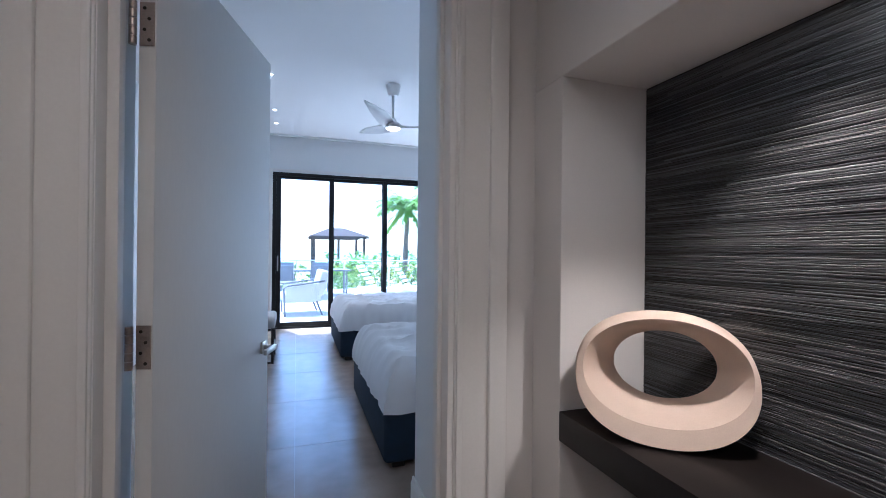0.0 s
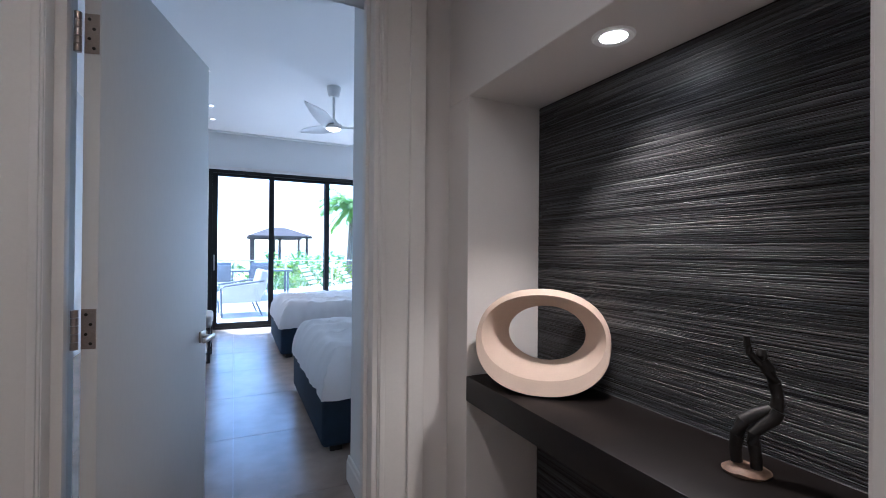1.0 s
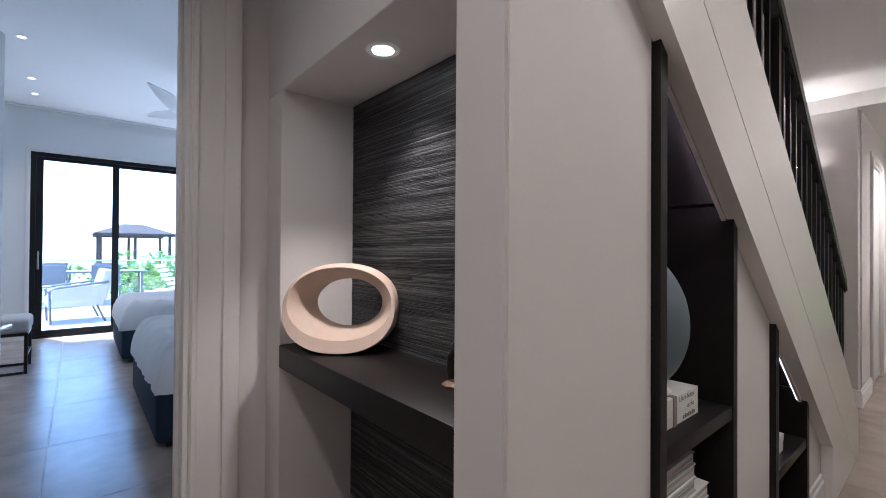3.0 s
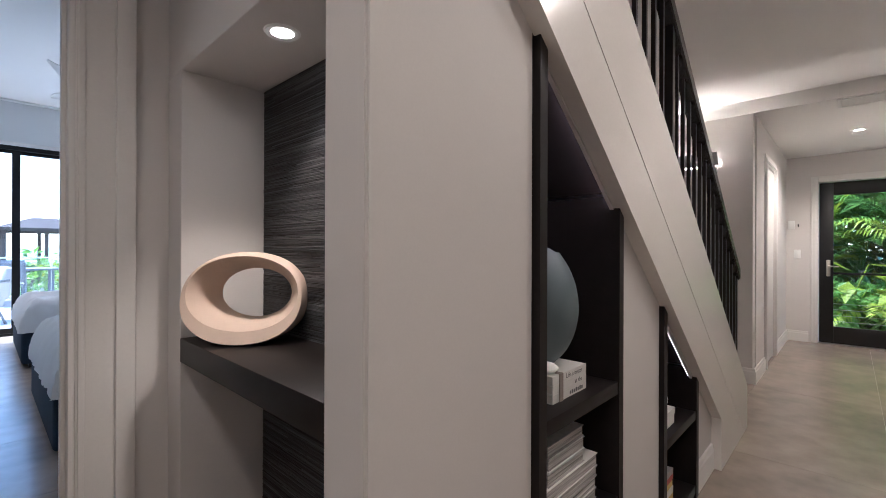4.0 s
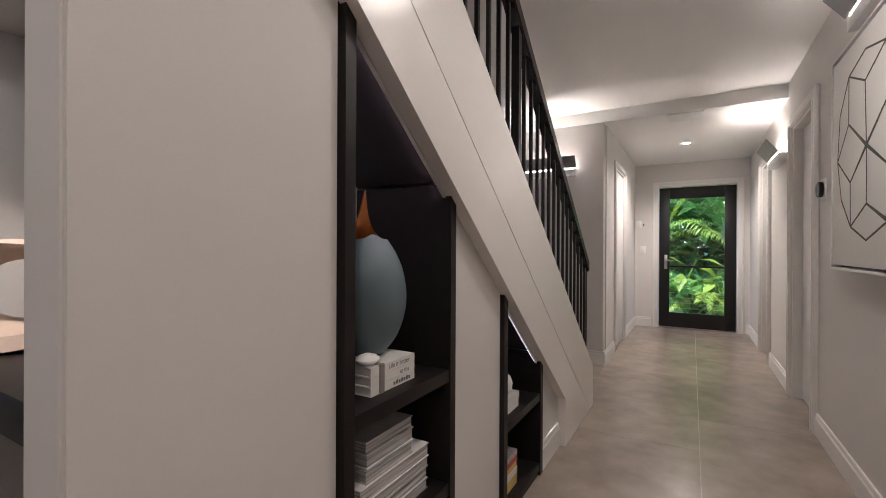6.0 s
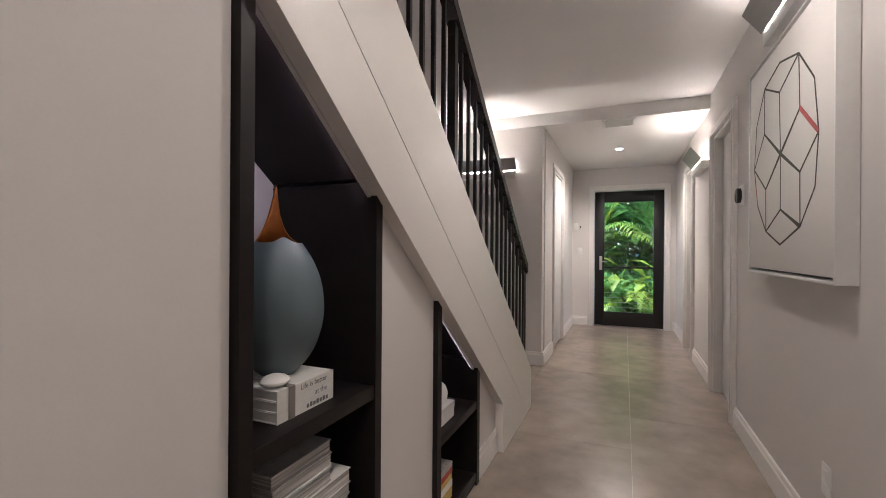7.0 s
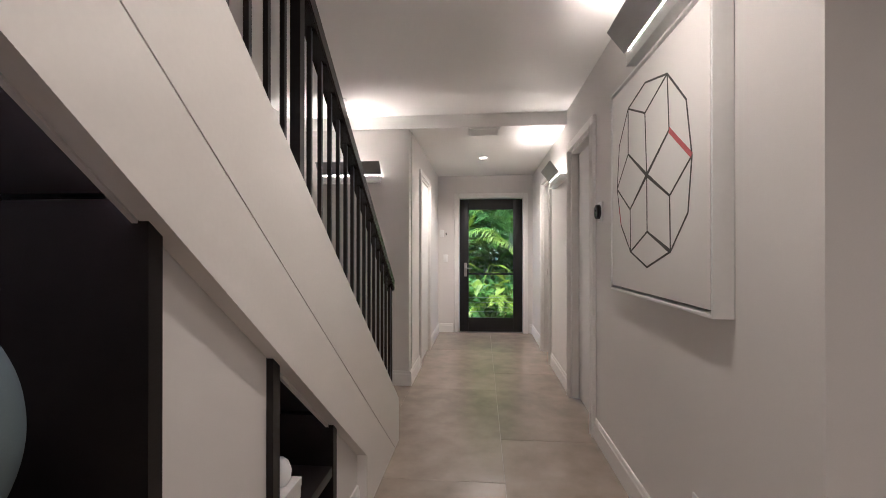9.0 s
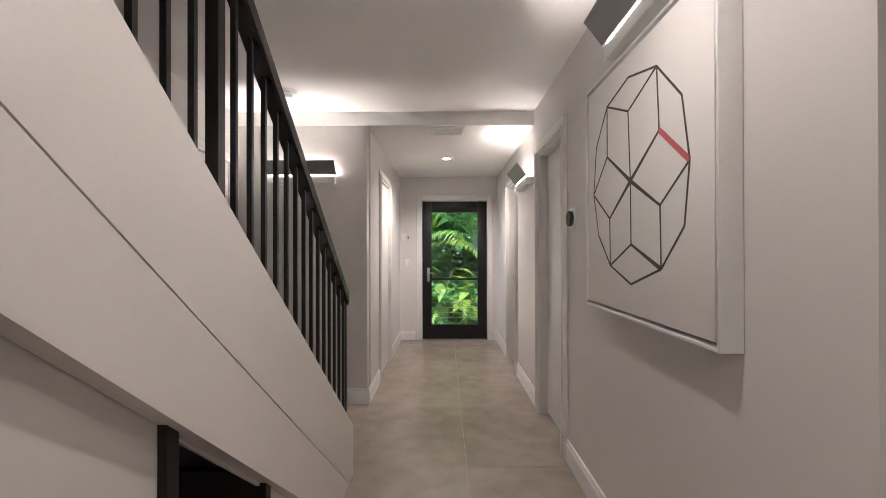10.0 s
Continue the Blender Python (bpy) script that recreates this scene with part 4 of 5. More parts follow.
for k in range(9):
    x = vx0 + 0.036 + 0.0225 * k
    part("slat", prism(B(), [(x, LOW - 0.003), (x + 0.003, LOW - 0.003), (x + 0.014, LOW - 0.012), (x + 0.011, LOW - 0.012)], "y", vy0 + 0.025, vy1 - 0.025), "white", vent)

sm = thing("smoke_detector", "round white smoke detector on the ceiling", "smoke detector")
part("base", lathe(B(), [(0.0, CEIL - 0.0005), (0.075, CEIL - 0.0005), (0.075, CEIL - 0.016), (0.066, CEIL - 0.024), (0.0, CEIL - 0.024)], 4.44, 0.60, 32), "white", sm, smooth=True)
part("sensor", lathe(B(), [(0.045, CEIL - 0.024), (0.045, CEIL - 0.04), (0.036, CEIL - 0.052), (0.0, CEIL - 0.054)], 4.44, 0.60, 28), "white", sm, smooth=True)


# ---- bedroom ----
def bed(y0, y1, x0=0.5, length=2.1):
    b = thing("bed", "navy velvet platform bed with a rumpled white duvet", "bed", "beds")
    x1 = x0 + length
    boxpart("base", (x0, x1, y0, y1, 0.045, 0.375), "navy", b, "navy velvet bed base", 0.03, 4)
    for x in (x0 + 0.06, x1 - 0.14):
        for y in (y0 + 0.05, y1 - 0.13):
            boxpart("foot", (x, x + 0.08, y, y + 0.08, 0.0, 0.05), "iron", b, bevel=0.004)
    nx, ny = 90, 70
    bm = B()
    lx0, lx1, ly0, ly1 = x0 - 0.015, x1 - 0.02, y0 - 0.02, y1 + 0.02
    hx, hy, ht = (lx1 - lx0) / 2, (ly1 - ly0) / 2, 0.255
    cx, cy2, cz = (lx0 + lx1) / 2, (ly0 + ly1) / 2, 0.60
    grid = []
    for i in range(nx + 1):
        row = []
        for j in range(ny + 1):
            u, v = 2 * i / nx - 1, 2 * j / ny - 1
            # a cushioned slab: flat on top, rolled over at the rim and hanging down the sides
            r = max(abs(u), abs(v))
            px, py = u, v
            over = max(0.0, r - 0.87) / 0.13
            drop = (1 - math.cos(over * math.pi / 2)) ** 0.9
            s = (0.87 + 0.13 * math.sin(over * math.pi / 2)) / r if r > 0.87 else 1.0
            x, y = cx + px * s * hx, cy2 + py * s * hy
            z = 0.655 - drop * 0.30
            w = noise.noise(Vector((x * 2.1, y * 7.5, y0))) * 0.030 + noise.noise(Vector((x * 5.5 + 3, y * 17.0, 1.0 + y0))) * 0.018
            w += 0.012 * noise.noise(Vector((x * 14, y * 10, z * 14)))
            w += 0.034 * (1 - abs(noise.noise(Vector((x * 2.6 + 0.8 * y, y * 5.0, 7.0 + y0))))) ** 5 - 0.012
            z += w * (1 - 0.55 * over)
            out = 0.016 * noise.noise(Vector((x * 11, y * 11, 4.0))) * over
            row.append(bm.verts.new((x + (out if abs(u) > abs(v) else 0), y + (out if abs(v) >= abs(u) else 0), max(z, 0.345))))
        grid.append(row)
    for i in range(nx):
        for j in range(ny):
            bm.faces.new((grid[i][j], grid[i + 1][j], grid[i + 1][j + 1], grid[i][j + 1]))
    part("duvet", bm, "duvet", b, "rumpled white duvet", True)
    boxpart("mattress", (x0 + 0.05, x1 - 0.05, y0 + 0.05, y1 - 0.05, 0.376, 0.56), "duvet", b, bevel=0.03)
    return b


bed(2.66, 4.12)
bed(5.33, 6.78)

bench = thing("bench", "black metal bench with a thick pale cushion", "bench")
bx0, bx1, by0, by1 = -1.05, -0.235, 5.45, 5.95
for x in (bx0 + 0.015, bx1 - 0.015):
    for y in (by0 + 0.015, by1 - 0.015):
        boxpart("leg", (x - 0.014, x + 0.014, y - 0.014, y + 0.014, 0, 0.40), "iron", bench)
for y in (by0 + 0.015, by1 - 0.015):
    boxpart("seat_rail", (bx0 + 0.03, bx1 - 0.03, y - 0.012, y + 0.012, 0.372, 0.40), "iron", bench)
    boxpart("foot_rail", (bx0 + 0.03, bx1 - 0.03, y - 0.012, y + 0.012, 0.0, 0.024), "iron", bench)
for x in (bx0 + 0.015, bx1 - 0.015):
    boxpart("side_rail", (x - 0.012, x + 0.012, by0 + 0.03, by1 - 0.03, 0.372, 0.40), "iron", bench)
    boxpart("low_rail", (x - 0.012, x + 0.012, by0 + 0.03, by1 - 0.03, 0.17, 0.192), "iron", bench)
boxpart("cushion", (bx0 - 0.01, bx1 + 0.01, by0 - 0.01, by1 + 0.01, 0.401, 0.545), "cushion", bench, "thick pale cushion", 0.04, 4)

fan = thing("ceiling_fan", "white three-blade ceiling fan with a lit lamp", "ceiling fan")
FX, FY = 1.005, 4.90
part("canopy", lathe(B(), [(0.0, BCEIL - 0.0005), (0.080, BCEIL - 0.0005), (0.078, BCEIL - 0.03), (0.062, BCEIL - 0.10), (0.045, BCEIL - 0.115), (0.0, BCEIL - 0.116)], FX, FY, 32), "white", fan, smooth=True)
part("rod", tube(B(), [(FX, FY, BCEIL - 0.11), (FX, FY, 2.76)], 0.014, 14), "white", fan, smooth=True)
part("hub", lathe(B(), [(0.0, 2.79), (0.022, 2.785), (0.04, 2.75), (0.09, 2.72), (0.105, 2.695), (0.09, 2.672), (0.0, 2.668)], FX, FY, 36), "white", fan, smooth=True)
part("lamp_glass", lathe(B(), [(0.0, 2.650), (0.055, 2.655), (0.078, 2.669), (0.0, 2.6692)], FX, FY, 32), "lampdim", fan, "glowing lamp glass", True)
for k in range(3):
    bm = B()
    rows = []
    for i in range(17):
        f = i / 16
        r = 0.08 + 0.60 * f
        half = 0.075 * (1 - (2 * f - 0.75) ** 2 * 0.42) * (1 - 0.75 * f ** 6)
        lift = 0.055 * f ** 1.5
        sweep = 0.10 * math.sin(f * 1.7)
        twist = 0.42 - 0.25 * f
        rows.append([(r, sweep + s * half, lift + s * half * twist + 0.012 * (1 - s * s)) for s in (-1, -0.5, 0, 0.5, 1)])
    t = 0.006
    up = [[bm.verts.new(p) for p in row] for row in rows]
    dn = [[bm.verts.new((p[0], p[1], p[2] - t)) for p in row] for row in rows]
    for i in range(16):
        for j in range(4):
            bm.faces.new((up[i][j], up[i + 1][j], up[i + 1][j + 1], up[i][j + 1]))
            bm.faces.new((dn[i][j], dn[i][j + 1], dn[i + 1][j + 1], dn[i + 1][j]))
        bm.faces.new((up[i][0], dn[i][0], dn[i + 1][0], up[i + 1][0]))
        bm.faces.new((up[i][4], up[i + 1][4], dn[i + 1][4], dn[i][4]))
    for i in (0, 16):
        for j in range(4):
            bm.faces.new((up[i][j], up[i][j + 1], dn[i][j + 1], dn[i][j]))
    bmesh.ops.recalc_face_normals(bm, faces=bm.faces[:])
    blade = part("blade", bm, "white", fan, smooth=True)
    blade.matrix_basis = pose(FX, FY, 2.70, 0, 0, 226 + 120 * k)


# ---- terrace and beach ----
gr = structure(boxpart("ground", (-3000, 3000, 60, 5000, -1.4, -1.2), "water"), "calm pale sea reaching the horizon", "sea")
structure(boxpart("ground_beach", (-400, 400, 15.0, 60.5, -1.5, -0.55), "sand"), "pale sandy ground behind the hedge", "ground")
structure(boxpart("ground_terrace", (-40, 40, SY + 0.175, 15.0, -0.3, -0.03), "grout"), "pale stone terrace", "terrace")
structure(boxpart("ground_garden", (XF + 0.205, 60, -40, SY + 0.17, -0.3, -0.06), "grass"), "planted garden ground", "ground")
structure(boxpart("ground_back", (-60, -3.0, -40, SY + 0.17, -0.3, -0.06), "grass"), "lawn behind the house", "ground")
structure(boxpart("ground_front", (-3.0, XF + 0.2, -40, -4.4, -0.3, -0.06), "grass"), "lawn in front of the house", "ground")


def armchair(m):
    c = thing("lounge_armchair", "pale cushioned outdoor armchair with slim metal legs", "armchair")
    for x in (-0.36, 0.36):
        tube_pts = [(x, -0.36, 0.0), (x, -0.38, 0.56), (x, -0.30, 0.61), (x, 0.10, 0.66), (x, 0.40, 0.70)]
        part("arm", tube(B(), tube_pts, 0.018, 8), "wicker", c, smooth=True)
        part("leg", tube(B(), [(x, 0.24, 0.30), (x, 0.36, 0.0)], 0.017, 8), "wicker", c, smooth=True)
        part("side_panel", prism(B(), [(-0.36, 0.30), (0.32, 0.28), (0.40, 0.66), (-0.34, 0.58)], "x", x - 0.012, x + 0.012), "cushion", c)
    boxpart("seat_cushion", (-0.34, 0.34, -0.40, 0.30, 0.27, 0.46), "cushion", c, bevel=0.05, seg=4)
    back = boxpart("back_cushion", (-0.34, 0.34, -0.08, 0.10, 0.0, 0.52), "cushion", c, bevel=0.05, seg=4)
    back.matrix_basis = pose(0, 0.30, 0.40, -14, 0, 0)
    c.matrix_basis = m
    return c


armchair(pose(0.12, 9.55, -0.028, 0, 0, -84))


def dining_chair():
    c = thing("terrace_chair", "grey sling terrace chair with slim dark legs", "chair", "terrace chairs")
    for x in (-0.25, 0.25):
        part("leg", tube(B(), [(x, -0.25, 0), (x, -0.25, 0.64)], 0.014, 6), "wicker", c)
        part("back_leg", tube(B(), [(x, 0.27, 0), (x, 0.24, 0.45), (x, 0.34, 0.92)], 0.014, 6), "wicker", c)
        part("armrest", tube(B(), [(x, -0.26, 0.64), (x, 0.30, 0.66)], 0.016, 6), "wicker", c)
    boxpart("seat", (-0.24, 0.24, -0.25, 0.25, 0.43, 0.46), "wicker", c, bevel=0.008)
    s = boxpart("back_sling", (-0.24, 0.24, -0.01, 0.01, 0.0, 0.42), "wicker", c, bevel=0.004)
    s.matrix_basis = pose(0, 0.26, 0.50, -12, 0, 0)
    return c


first = dining_chair()
first.matrix_basis = pose(-0.35, 12.3, -0.028, 0, 0, 185)
copy_thing(first, pose(0.65, 12.35, -0.028, 0, 0, 176))
copy_thing(first, pose(-0.30, 14.2, -0.028, 0, 0, 5))
copy_thing(first, pose(0.70, 14.2, -0.028, 0, 0, -6))
copy_thing(first, pose(4.2, 12.2, -0.028, 0, 0, 30))
copy_thing(first, pose(5.1, 12.6, -0.028, 0, 0, 80))
tb = thing("terrace_table", "long dark terrace dining table", "table")
boxpart("tabletop", (-1.0, 1.5, 12.75, 13.75, 0.68, 0.72), "wicker", tb, bevel=0.006)
for x in (-0.9, 1.36):
    for y in (12.85, 13.6):
        boxpart("leg", (x, x + 0.05, y, y + 0.05, -0.029, 0.68), "wicker", tb)


def lounger(m):
    c = thing("sun_lounger", "white slatted sun lounger with a raised back", "sun lounger", "sun loungers")
    for x in (-0.3, 0.27):
        boxpart("side_rail", (x, x + 0.03, -1.0, 0.9, 0.26, 0.32), "white", c)
        for y in (-0.9, 0.75):
            boxpart("leg", (x, x + 0.03, y, y + 0.04, 0, 0.26), "white", c)
    for k in range(12):
        boxpart("slat", (-0.27, 0.27, -0.98 + 0.105 * k, -0.91 + 0.105 * k, 0.30, 0.325), "white", c)
    for k in range(6):
        s = boxpart("back_slat", (-0.27, 0.27, -0.035, 0.035, -0.012, 0.012), "white", c)
        s.matrix_basis = pose(0, 0.34 + 0.07 * k, 0.36 + 0.105 * k, 56, 0, 0)
    c.matrix_basis = m
    return c


lounger(pose(2.25, 11.6, -0.029, 0, 0, 60))
lounger(pose(3.3, 12.0, -0.029, 0, 0, 60))

fence = thing("terrace_railing", "slim white terrace railing with glass panels", "railing")
for k in range(14):
    boxpart("post", (-6.0 + 1.5 * k, -5.95 + 1.5 * k, 14.85, 14.9, -0.029, 0.92), "white", fence)
boxpart("top_rail", (-6.0, 13.6, 14.845, 14.905, 0.92, 0.955), "white", fence, bevel=0.004)
for k in range(13):
    g = boxpart("glass_panel", (-5.94 + 1.5 * k, -4.51 + 1.5 * k, 14.87, 14.878, 0.08, 0.90), "pane", fence)
    g.visible_shadow = False

pav = thing("pavilion", "open beach pavilion with a low dark hip roof", "pavilion")
PX, PY = 2.15, 25.0
for x in (-1.28, -0.05, 1.28):
    for y in (-1.6, 1.6):
        boxpart("post", (PX + x - 0.06, PX + x + 0.06, PY + y - 0.06, PY + y + 0.06, -0.55, 2.0), "darkwood", pav)
bm = B()
e = [bm.verts.new((PX + x, PY + y, 1.98)) for x, y in ((-1.52, -2.0), (1.52, -2.0), (1.52, 2.0), (-1.52, 2.0))]
r = [bm.verts.new((PX - 0.40, PY, 2.48)), bm.verts.new((PX + 0.40, PY, 2.48))]
bm.faces.new((e[0], e[1], r[1], r[0])), bm.faces.new((e[1], e[2], r[1])), bm.faces.new((e[2], e[3], r[0], r[1])), bm.faces.new((e[3], e[0], r[0])), bm.faces.new(e[::-1])
bmesh.ops.recalc_face_normals(bm, faces=bm.faces[:])
part("roof", bm, "roof", pav, "dark hip roof")
for y in (-1.98, 1.90):
    boxpart("eave_beam", (PX - 1.48, PX + 1.48, PY + y, PY + y + 0.08, 1.86, 1.975), "darkwood", pav)
boxpart("counter", (PX - 1.2, PX + 1.2, PY + 1.0, PY + 1.5, -0.55, 0.45), "darkwood", pav)


# ---- plants ----
def blade_leaf(bm, p, d, up, length, width, fold=0.35, droop=0.3):
    """One pointed leaf of four quads, folded along its rib."""
    d, up = d.normalized(), up.normalized()
    s = d.cross(up)
    if s.length < 1e-3:
        s = d.orthogonal()
    s.normalize()
    n = s.cross(d)
    mid = p + d * length * 0.5 - n * droop * length * 0.10
    tip = p + d * length - n * droop * length * 0.45
    a, b, c = bm.verts.new(p), bm.verts.new(mid), bm.verts.new(tip)
    l, r = bm.verts.new(mid + s * width / 2 + n * fold * width / 2), bm.verts.new(mid - s * width / 2 + n * fold * width / 2)
    bm.faces.new((a, l, b)), bm.faces.new((a, b, r)), bm.faces.new((l, c, b)), bm.faces.new((b, c, r))


def frond(bm, p, heading, rise, length, rnd, leaflets=26, width=0.028, leaf=0.32):
    """An arching palm frond: a rib with paired leaflets."""
    pts = []
    d = Vector((math.cos(heading) * math.cos(rise), math.sin(heading) * math.cos(rise), math.sin(rise)))
    q = Vector(p)
    step = length / 12
    for i in range(13):
        pts.append(q.copy())
        q += d * step
        d = (d + Vector((0, 0, -0.115))).normalized()
    tube(bm, pts, [0.010 - 0.0007 * i for i in range(13)], 4)
    for k in range(leaflets):
        f = 0.14 + 0.86 * k / leaflets
        i = min(11, int(f * 12))
        w = f * 12 - i
        o = pts[i].lerp(pts[i + 1], w)
        t = (pts[i + 1] - pts[i]).normalized()
        side = t.cross(Vector((0, 0, 1))).normalized()
        for s in (-1, 1):
            dirn = (t * 0.55 + side * s * 0.8 + Vector((0, 0, rnd.uniform(-0.25, 0.15)))).normalized()
            blade_leaf(bm, o, dirn, Vector((0, 0, 1)), leaf * (1 - 0.55 * abs(f - 0.45)) * rnd.uniform(0.85, 1.1), width, 0.3, 0.6)


def palm_plant(name, x, y, z, seed, fronds, length, material, label, rise=(0.5, 1.35), leaf=0.34, width=0.03, group=""):
    rnd = random.Random(seed)
    t = thing(name, label, "palm", group)
    bm = B()
    tube(bm, [(x, y, z), (x, y, z + 0.35)], [0.07, 0.05], 8)
    part("stem", bm, "trunk", t)
    bm = B()
    for k in range(fronds):
        frond(bm, (x, y, z + 0.25), k * 2.4 + rnd.uniform(-0.3, 0.3), rnd.uniform(*rise), length * rnd.uniform(0.75, 1.1), rnd, leaf=leaf, width=width)
    part("crown", bm, material, t)
    return t


def coconut_palm(x, y, z0, height, seed, lean=0.2, length=1.9, fronds=22):
    rnd = random.Random(seed)
    t = thing("coconut_palm", "slender coconut palm with a loose crown of fronds", "palm tree", "coconut palms")
    pts = [(x + lean * (i / 8) ** 2, y, z0 + height * i / 8) for i in range(9)]
    part("trunk", tube(B(), pts, [0.14 - 0.007 * i for i in range(9)], 10), "trunk", t, smooth=True)
    bm = B()
    for k in range(fronds):
        frond(bm, pts[-1], k * 2.4 + rnd.uniform(-0.3, 0.3), rnd.uniform(-0.25, 1.2), length * rnd.uniform(0.8, 1.1), rnd, leaflets=26, width=0.065, leaf=0.5)
    part("crown", bm, "leaf", t)
    return t


coconut_palm(4.35, 18.0, -0.56, 3.55, 5, 0.1, 1.35, 34)
coconut_palm(6.6, 20.5, -0.56, 4.8, 8, 0.3, 1.8, 28)


def leaf_cloud(name, n, dims, size, seed, materials, label, category, density=None):
    """Loose leaves in a box, thinned by a noise so that the outline stays uneven."""
    rnd = random.Random(seed)
    root = tagged(new(name), label, category, kind="stuff")
    for mi, material in enumerate(materials):
        bm = B()
        made = 0
        while made < n // len(materials):
            p = Vector((rnd.uniform(dims[0], dims[1]), rnd.uniform(dims[2], dims[3]), rnd.uniform(dims[4], dims[5])))
            if noise.noise(p * (density or 1.3) + Vector((mi * 7, 0, 0))) < -0.05:
                continue
            d = Vector((rnd.gauss(0, 1), rnd.gauss(0, 1), rnd.gauss(0.1, 0.6)))
            up = Vector((rnd.gauss(0, 0.5), rnd.gauss(0, 0.5), 1))
            s = size * rnd.uniform(0.6, 1.5)
            blade_leaf(bm, p, d, up, s, s * rnd.uniform(0.35, 0.6), 0.25, 0.5)
            made += 1
        part("leaves", bm, material, root)
    return root


leaf_cloud("hedge", 5200, (-6, 14, 15.05, 16.3, -0.5, 0.78), 0.19, 3, ("leaf", "leaf2", "leaf3"), "leafy green terrace hedge", "hedge", 1.1)
leaf_cloud("beach_shrubs", 2600, (1.2, 12, 19.0, 22.5, -0.5, 1.1), 0.26, 4, ("leaf", "leaf3"), "rounded green beach shrubs", "shrubs", 0.7)
leaf_cloud("lime_shrub", 1500, (5.2, 8.5, 15.8, 17.5, 0.2, 1.9), 0.24, 6, ("leaf2", "leaf"), "light green shrub by the railing", "shrub", 0.9)

# garden behind the dark framed door
leaf_cloud("garden_foliage", 15000, (10.8, 13.6, -4.4, 2.6, -0.1, 5.4), 0.36, 11, ("leaf", "leaf2", "leaf", "leaf3"), "dense dark green garden foliage", "foliage", 0.9)
leaf_cloud("garden_groundcover", 5200, (8.9, 10.8, -3.0, 1.2, -0.06, 0.62), 0.17, 12, ("leaf", "leaf3"), "low leafy ground cover", "ground cover", 1.6)
palm_plant("garden_palm", 10.2, 0.35, -0.06, 21, 13, 2.2, "leaf", "arching green garden palm", group="garden palms")
palm_plant("garden_palm", 10.6, -1.9, -0.06, 22, 13, 2.3, "leaf", "arching green garden palm", group="garden palms")
palm_plant("garden_palm", 10.7, -0.15, 1.0, 31, 16, 1.7, "leaf2", "arching lime-green garden palm", group="garden palms")
palm_plant("garden_palm", 10.6, -1.25, 1.3, 32, 16, 1.6, "leaf", "arching green garden palm", group="garden palms")
palm_plant("garden_palm", 11.0, -0.7, 0.5, 23, 15, 2.4, "leaf3", "arching green garden palm", group="garden palms")
palm_plant("garden_palm", 9.6, -0.95, -0.06, 24, 11, 1.15, "leaf2", "young lime-green garden palm", (0.4, 0.95), 0.26, 0.034, group="garden palms")
palm_plant("garden_palm", 9.9, -0.25, -0.06, 25, 10, 1.2, "leaf", "arching green garden palm", (0.3, 1.0), 0.24, 0.03, group="garden palms")


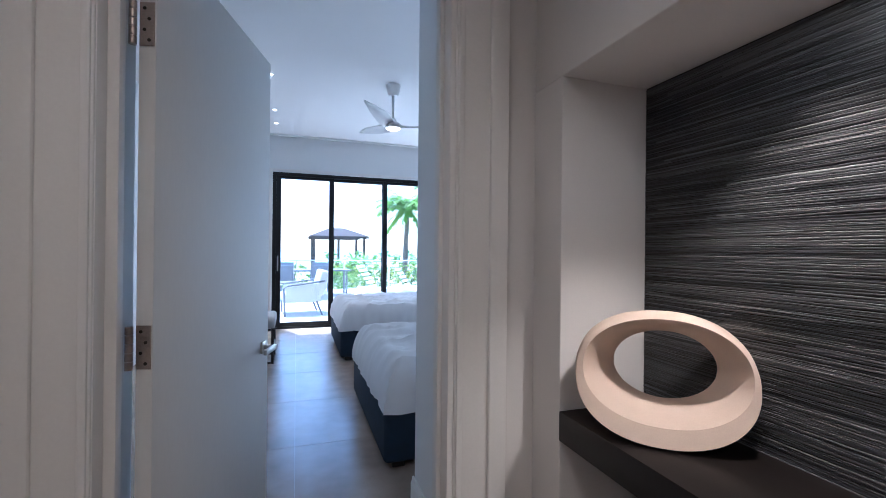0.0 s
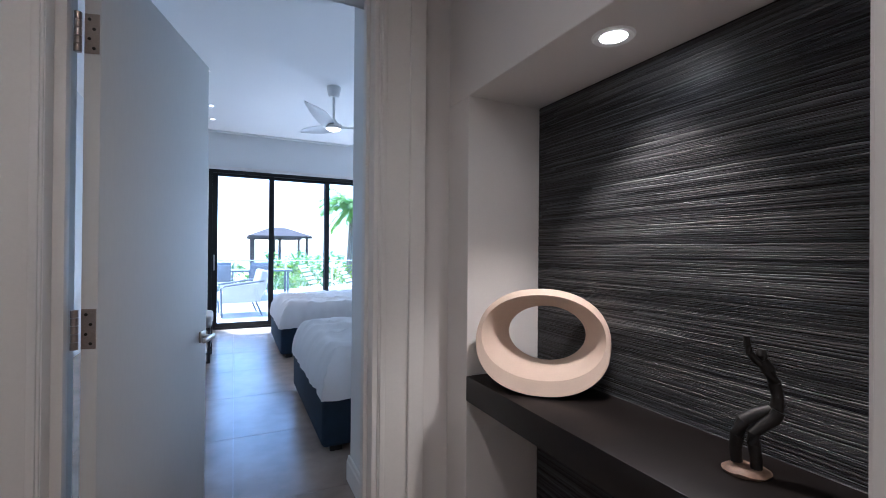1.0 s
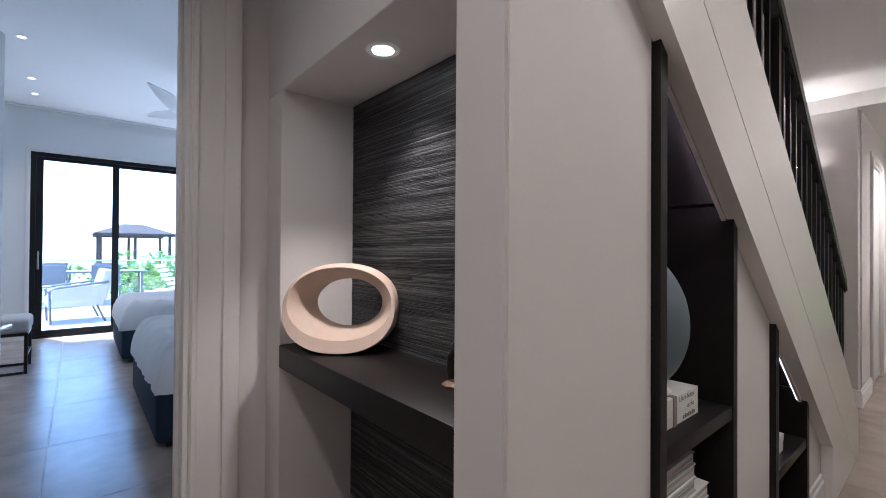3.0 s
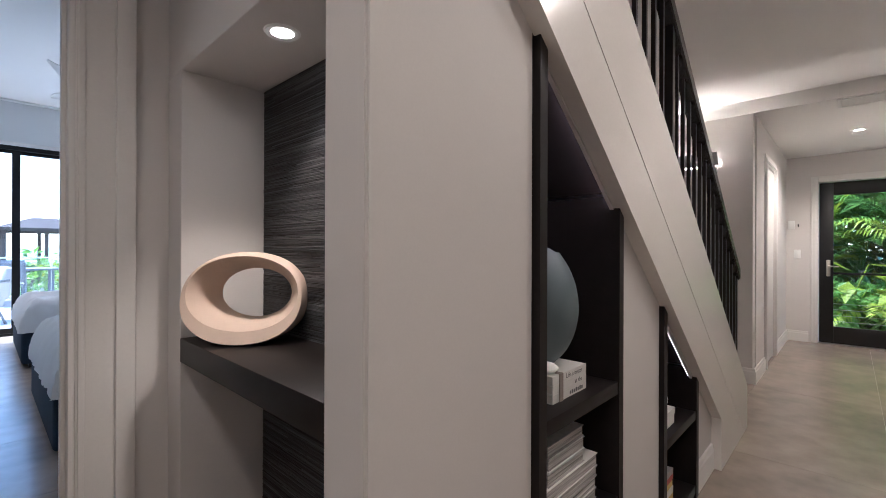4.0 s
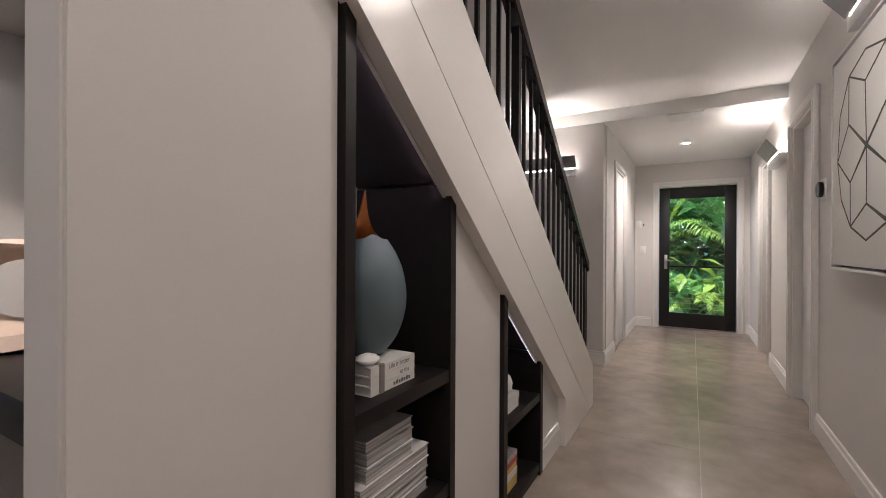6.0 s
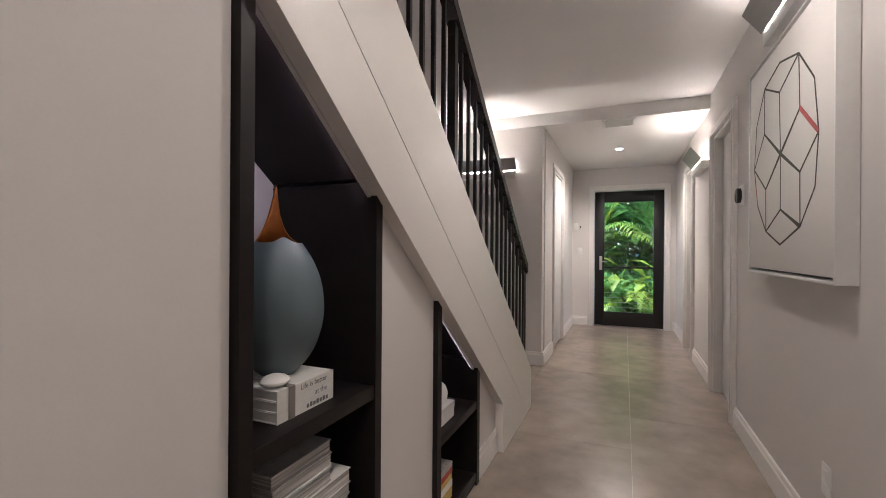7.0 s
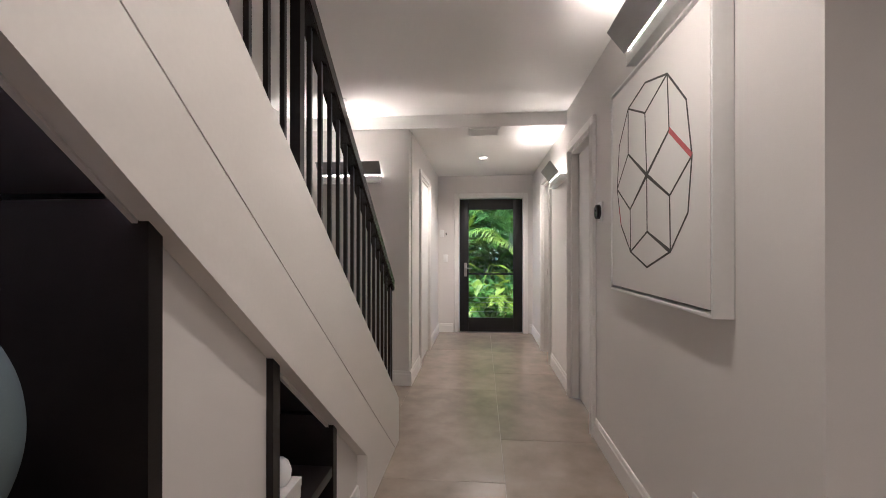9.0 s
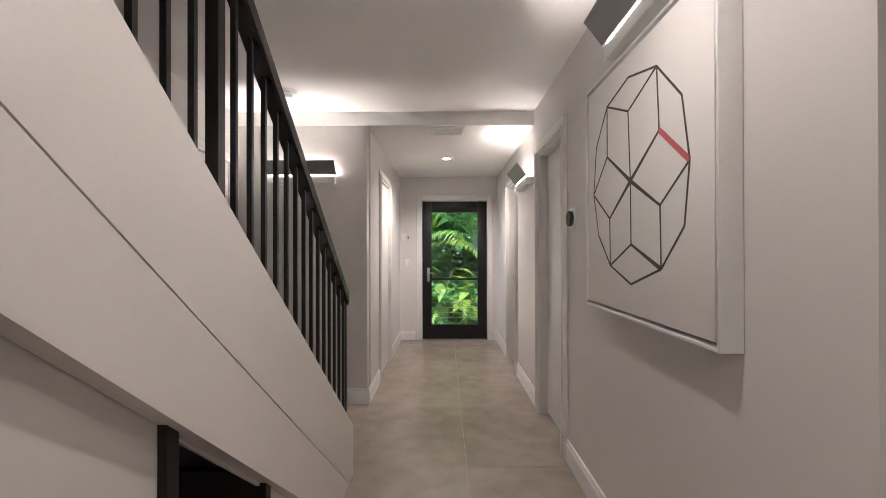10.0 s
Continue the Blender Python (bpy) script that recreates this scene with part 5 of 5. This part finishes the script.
def broad_plant(x, y, seed):
    rnd = random.Random(seed)
    t = thing("broadleaf_plant", "lime-green broad-leaved plant catching the sun", "plant", "broad-leaved plants")
    for k in range(9):
        a = k * 2.4 + rnd.uniform(-0.4, 0.4)
        h = rnd.uniform(0.55, 1.05)
        d = Vector((math.cos(a), math.sin(a), 0))
        tip = Vector((x, y, h)) + d * 0.22
        stem = part("stalk", tube(B(), [(x, y, -0.06), (x + d.x * 0.08, y + d.y * 0.08, h * 0.6), tip], 0.009, 5), "leaf2", t)
        bm = B()
        blade_leaf(bm, tip, (d + Vector((0, 0, rnd.uniform(-0.5, 0.2)))), Vector((0, 0, 1)), rnd.uniform(0.42, 0.6), rnd.uniform(0.2, 0.28), 0.2, 0.6)
        bmesh.ops.subdivide_edges(bm, edges=bm.edges[:], cuts=1, smooth=0.6)
        part("leaf", bm, "leaf2", t)
    return t


broad_plant(9.5, -0.55, 31)
broad_plant(9.75, -1.25, 32)
broad_plant(9.9, 0.1, 33)
wire = thing("cable_rail", "low steel cable rail in the garden", "cable rail")
for y in (-2.2, 0.9):
    boxpart("post", (8.72, 8.76, y, y + 0.04, -0.06, 0.98), "alu", wire)
for k in range(4):
    part("cable", tube(B(), [(8.74, -2.18, 0.16 + 0.085 * k), (8.74, 0.92, 0.16 + 0.085 * k)], 0.004, 5), "steel", wire)


# ---- floor tiles ----
def tiles(parent, x_joint, y_joint, long, wide, x0, x1, y0, y1, material="tile", z=-0.004, thick=0.004, shift=0.0):
    """Rectangular tiles with open joints, every other row shifted, cut at the edges of the floor."""
    cache = {}
    j = 0.0018
    for k in range(math.floor((y0 - y_joint) / wide), math.ceil((y1 - y_joint) / wide)):
        xj = x_joint + shift * (k % 2)
        for i in range(math.floor((x0 - xj) / long), math.ceil((x1 - xj) / long)):
            a, b = max(x0, xj + i * long + j), min(x1, xj + (i + 1) * long - j)
            c, d = max(y0, y_joint + k * wide + j), min(y1, y_joint + (k + 1) * wide - j)
            if b - a < 0.01 or d - c < 0.01:
                continue
            key = (round(b - a, 4), round(d - c, 4))
            if key not in cache:
                bm = box(B(), 0, b - a, 0, d - c, z + 0.0002, z + thick)
                me = bpy.data.meshes.new("tile")
                bm.to_mesh(me)
                bm.free()
                me.materials.append(M[material])
                cache[key] = me
            ob = new("tile", cache[key])
            ob.parent = parent
            ob.location = (a, c, 0)


tiles(floor, 3.28, -0.728, 1.57, 0.785, -2.8, XF, -4.2, DY1 - 0.02, shift=0.55)
tiles(bed_floor, 0.0, 4.08, 0.9, 0.9, -1.7, 5.6, DY1 + 0.002, SY)
terrace = bpy.data.objects["ground_terrace"]
tiles(terrace, 0.3, SY + 0.2, 0.8, 0.8, -6, 10, SY + 0.2, 15.0, "paving", z=-0.03, thick=0.012)
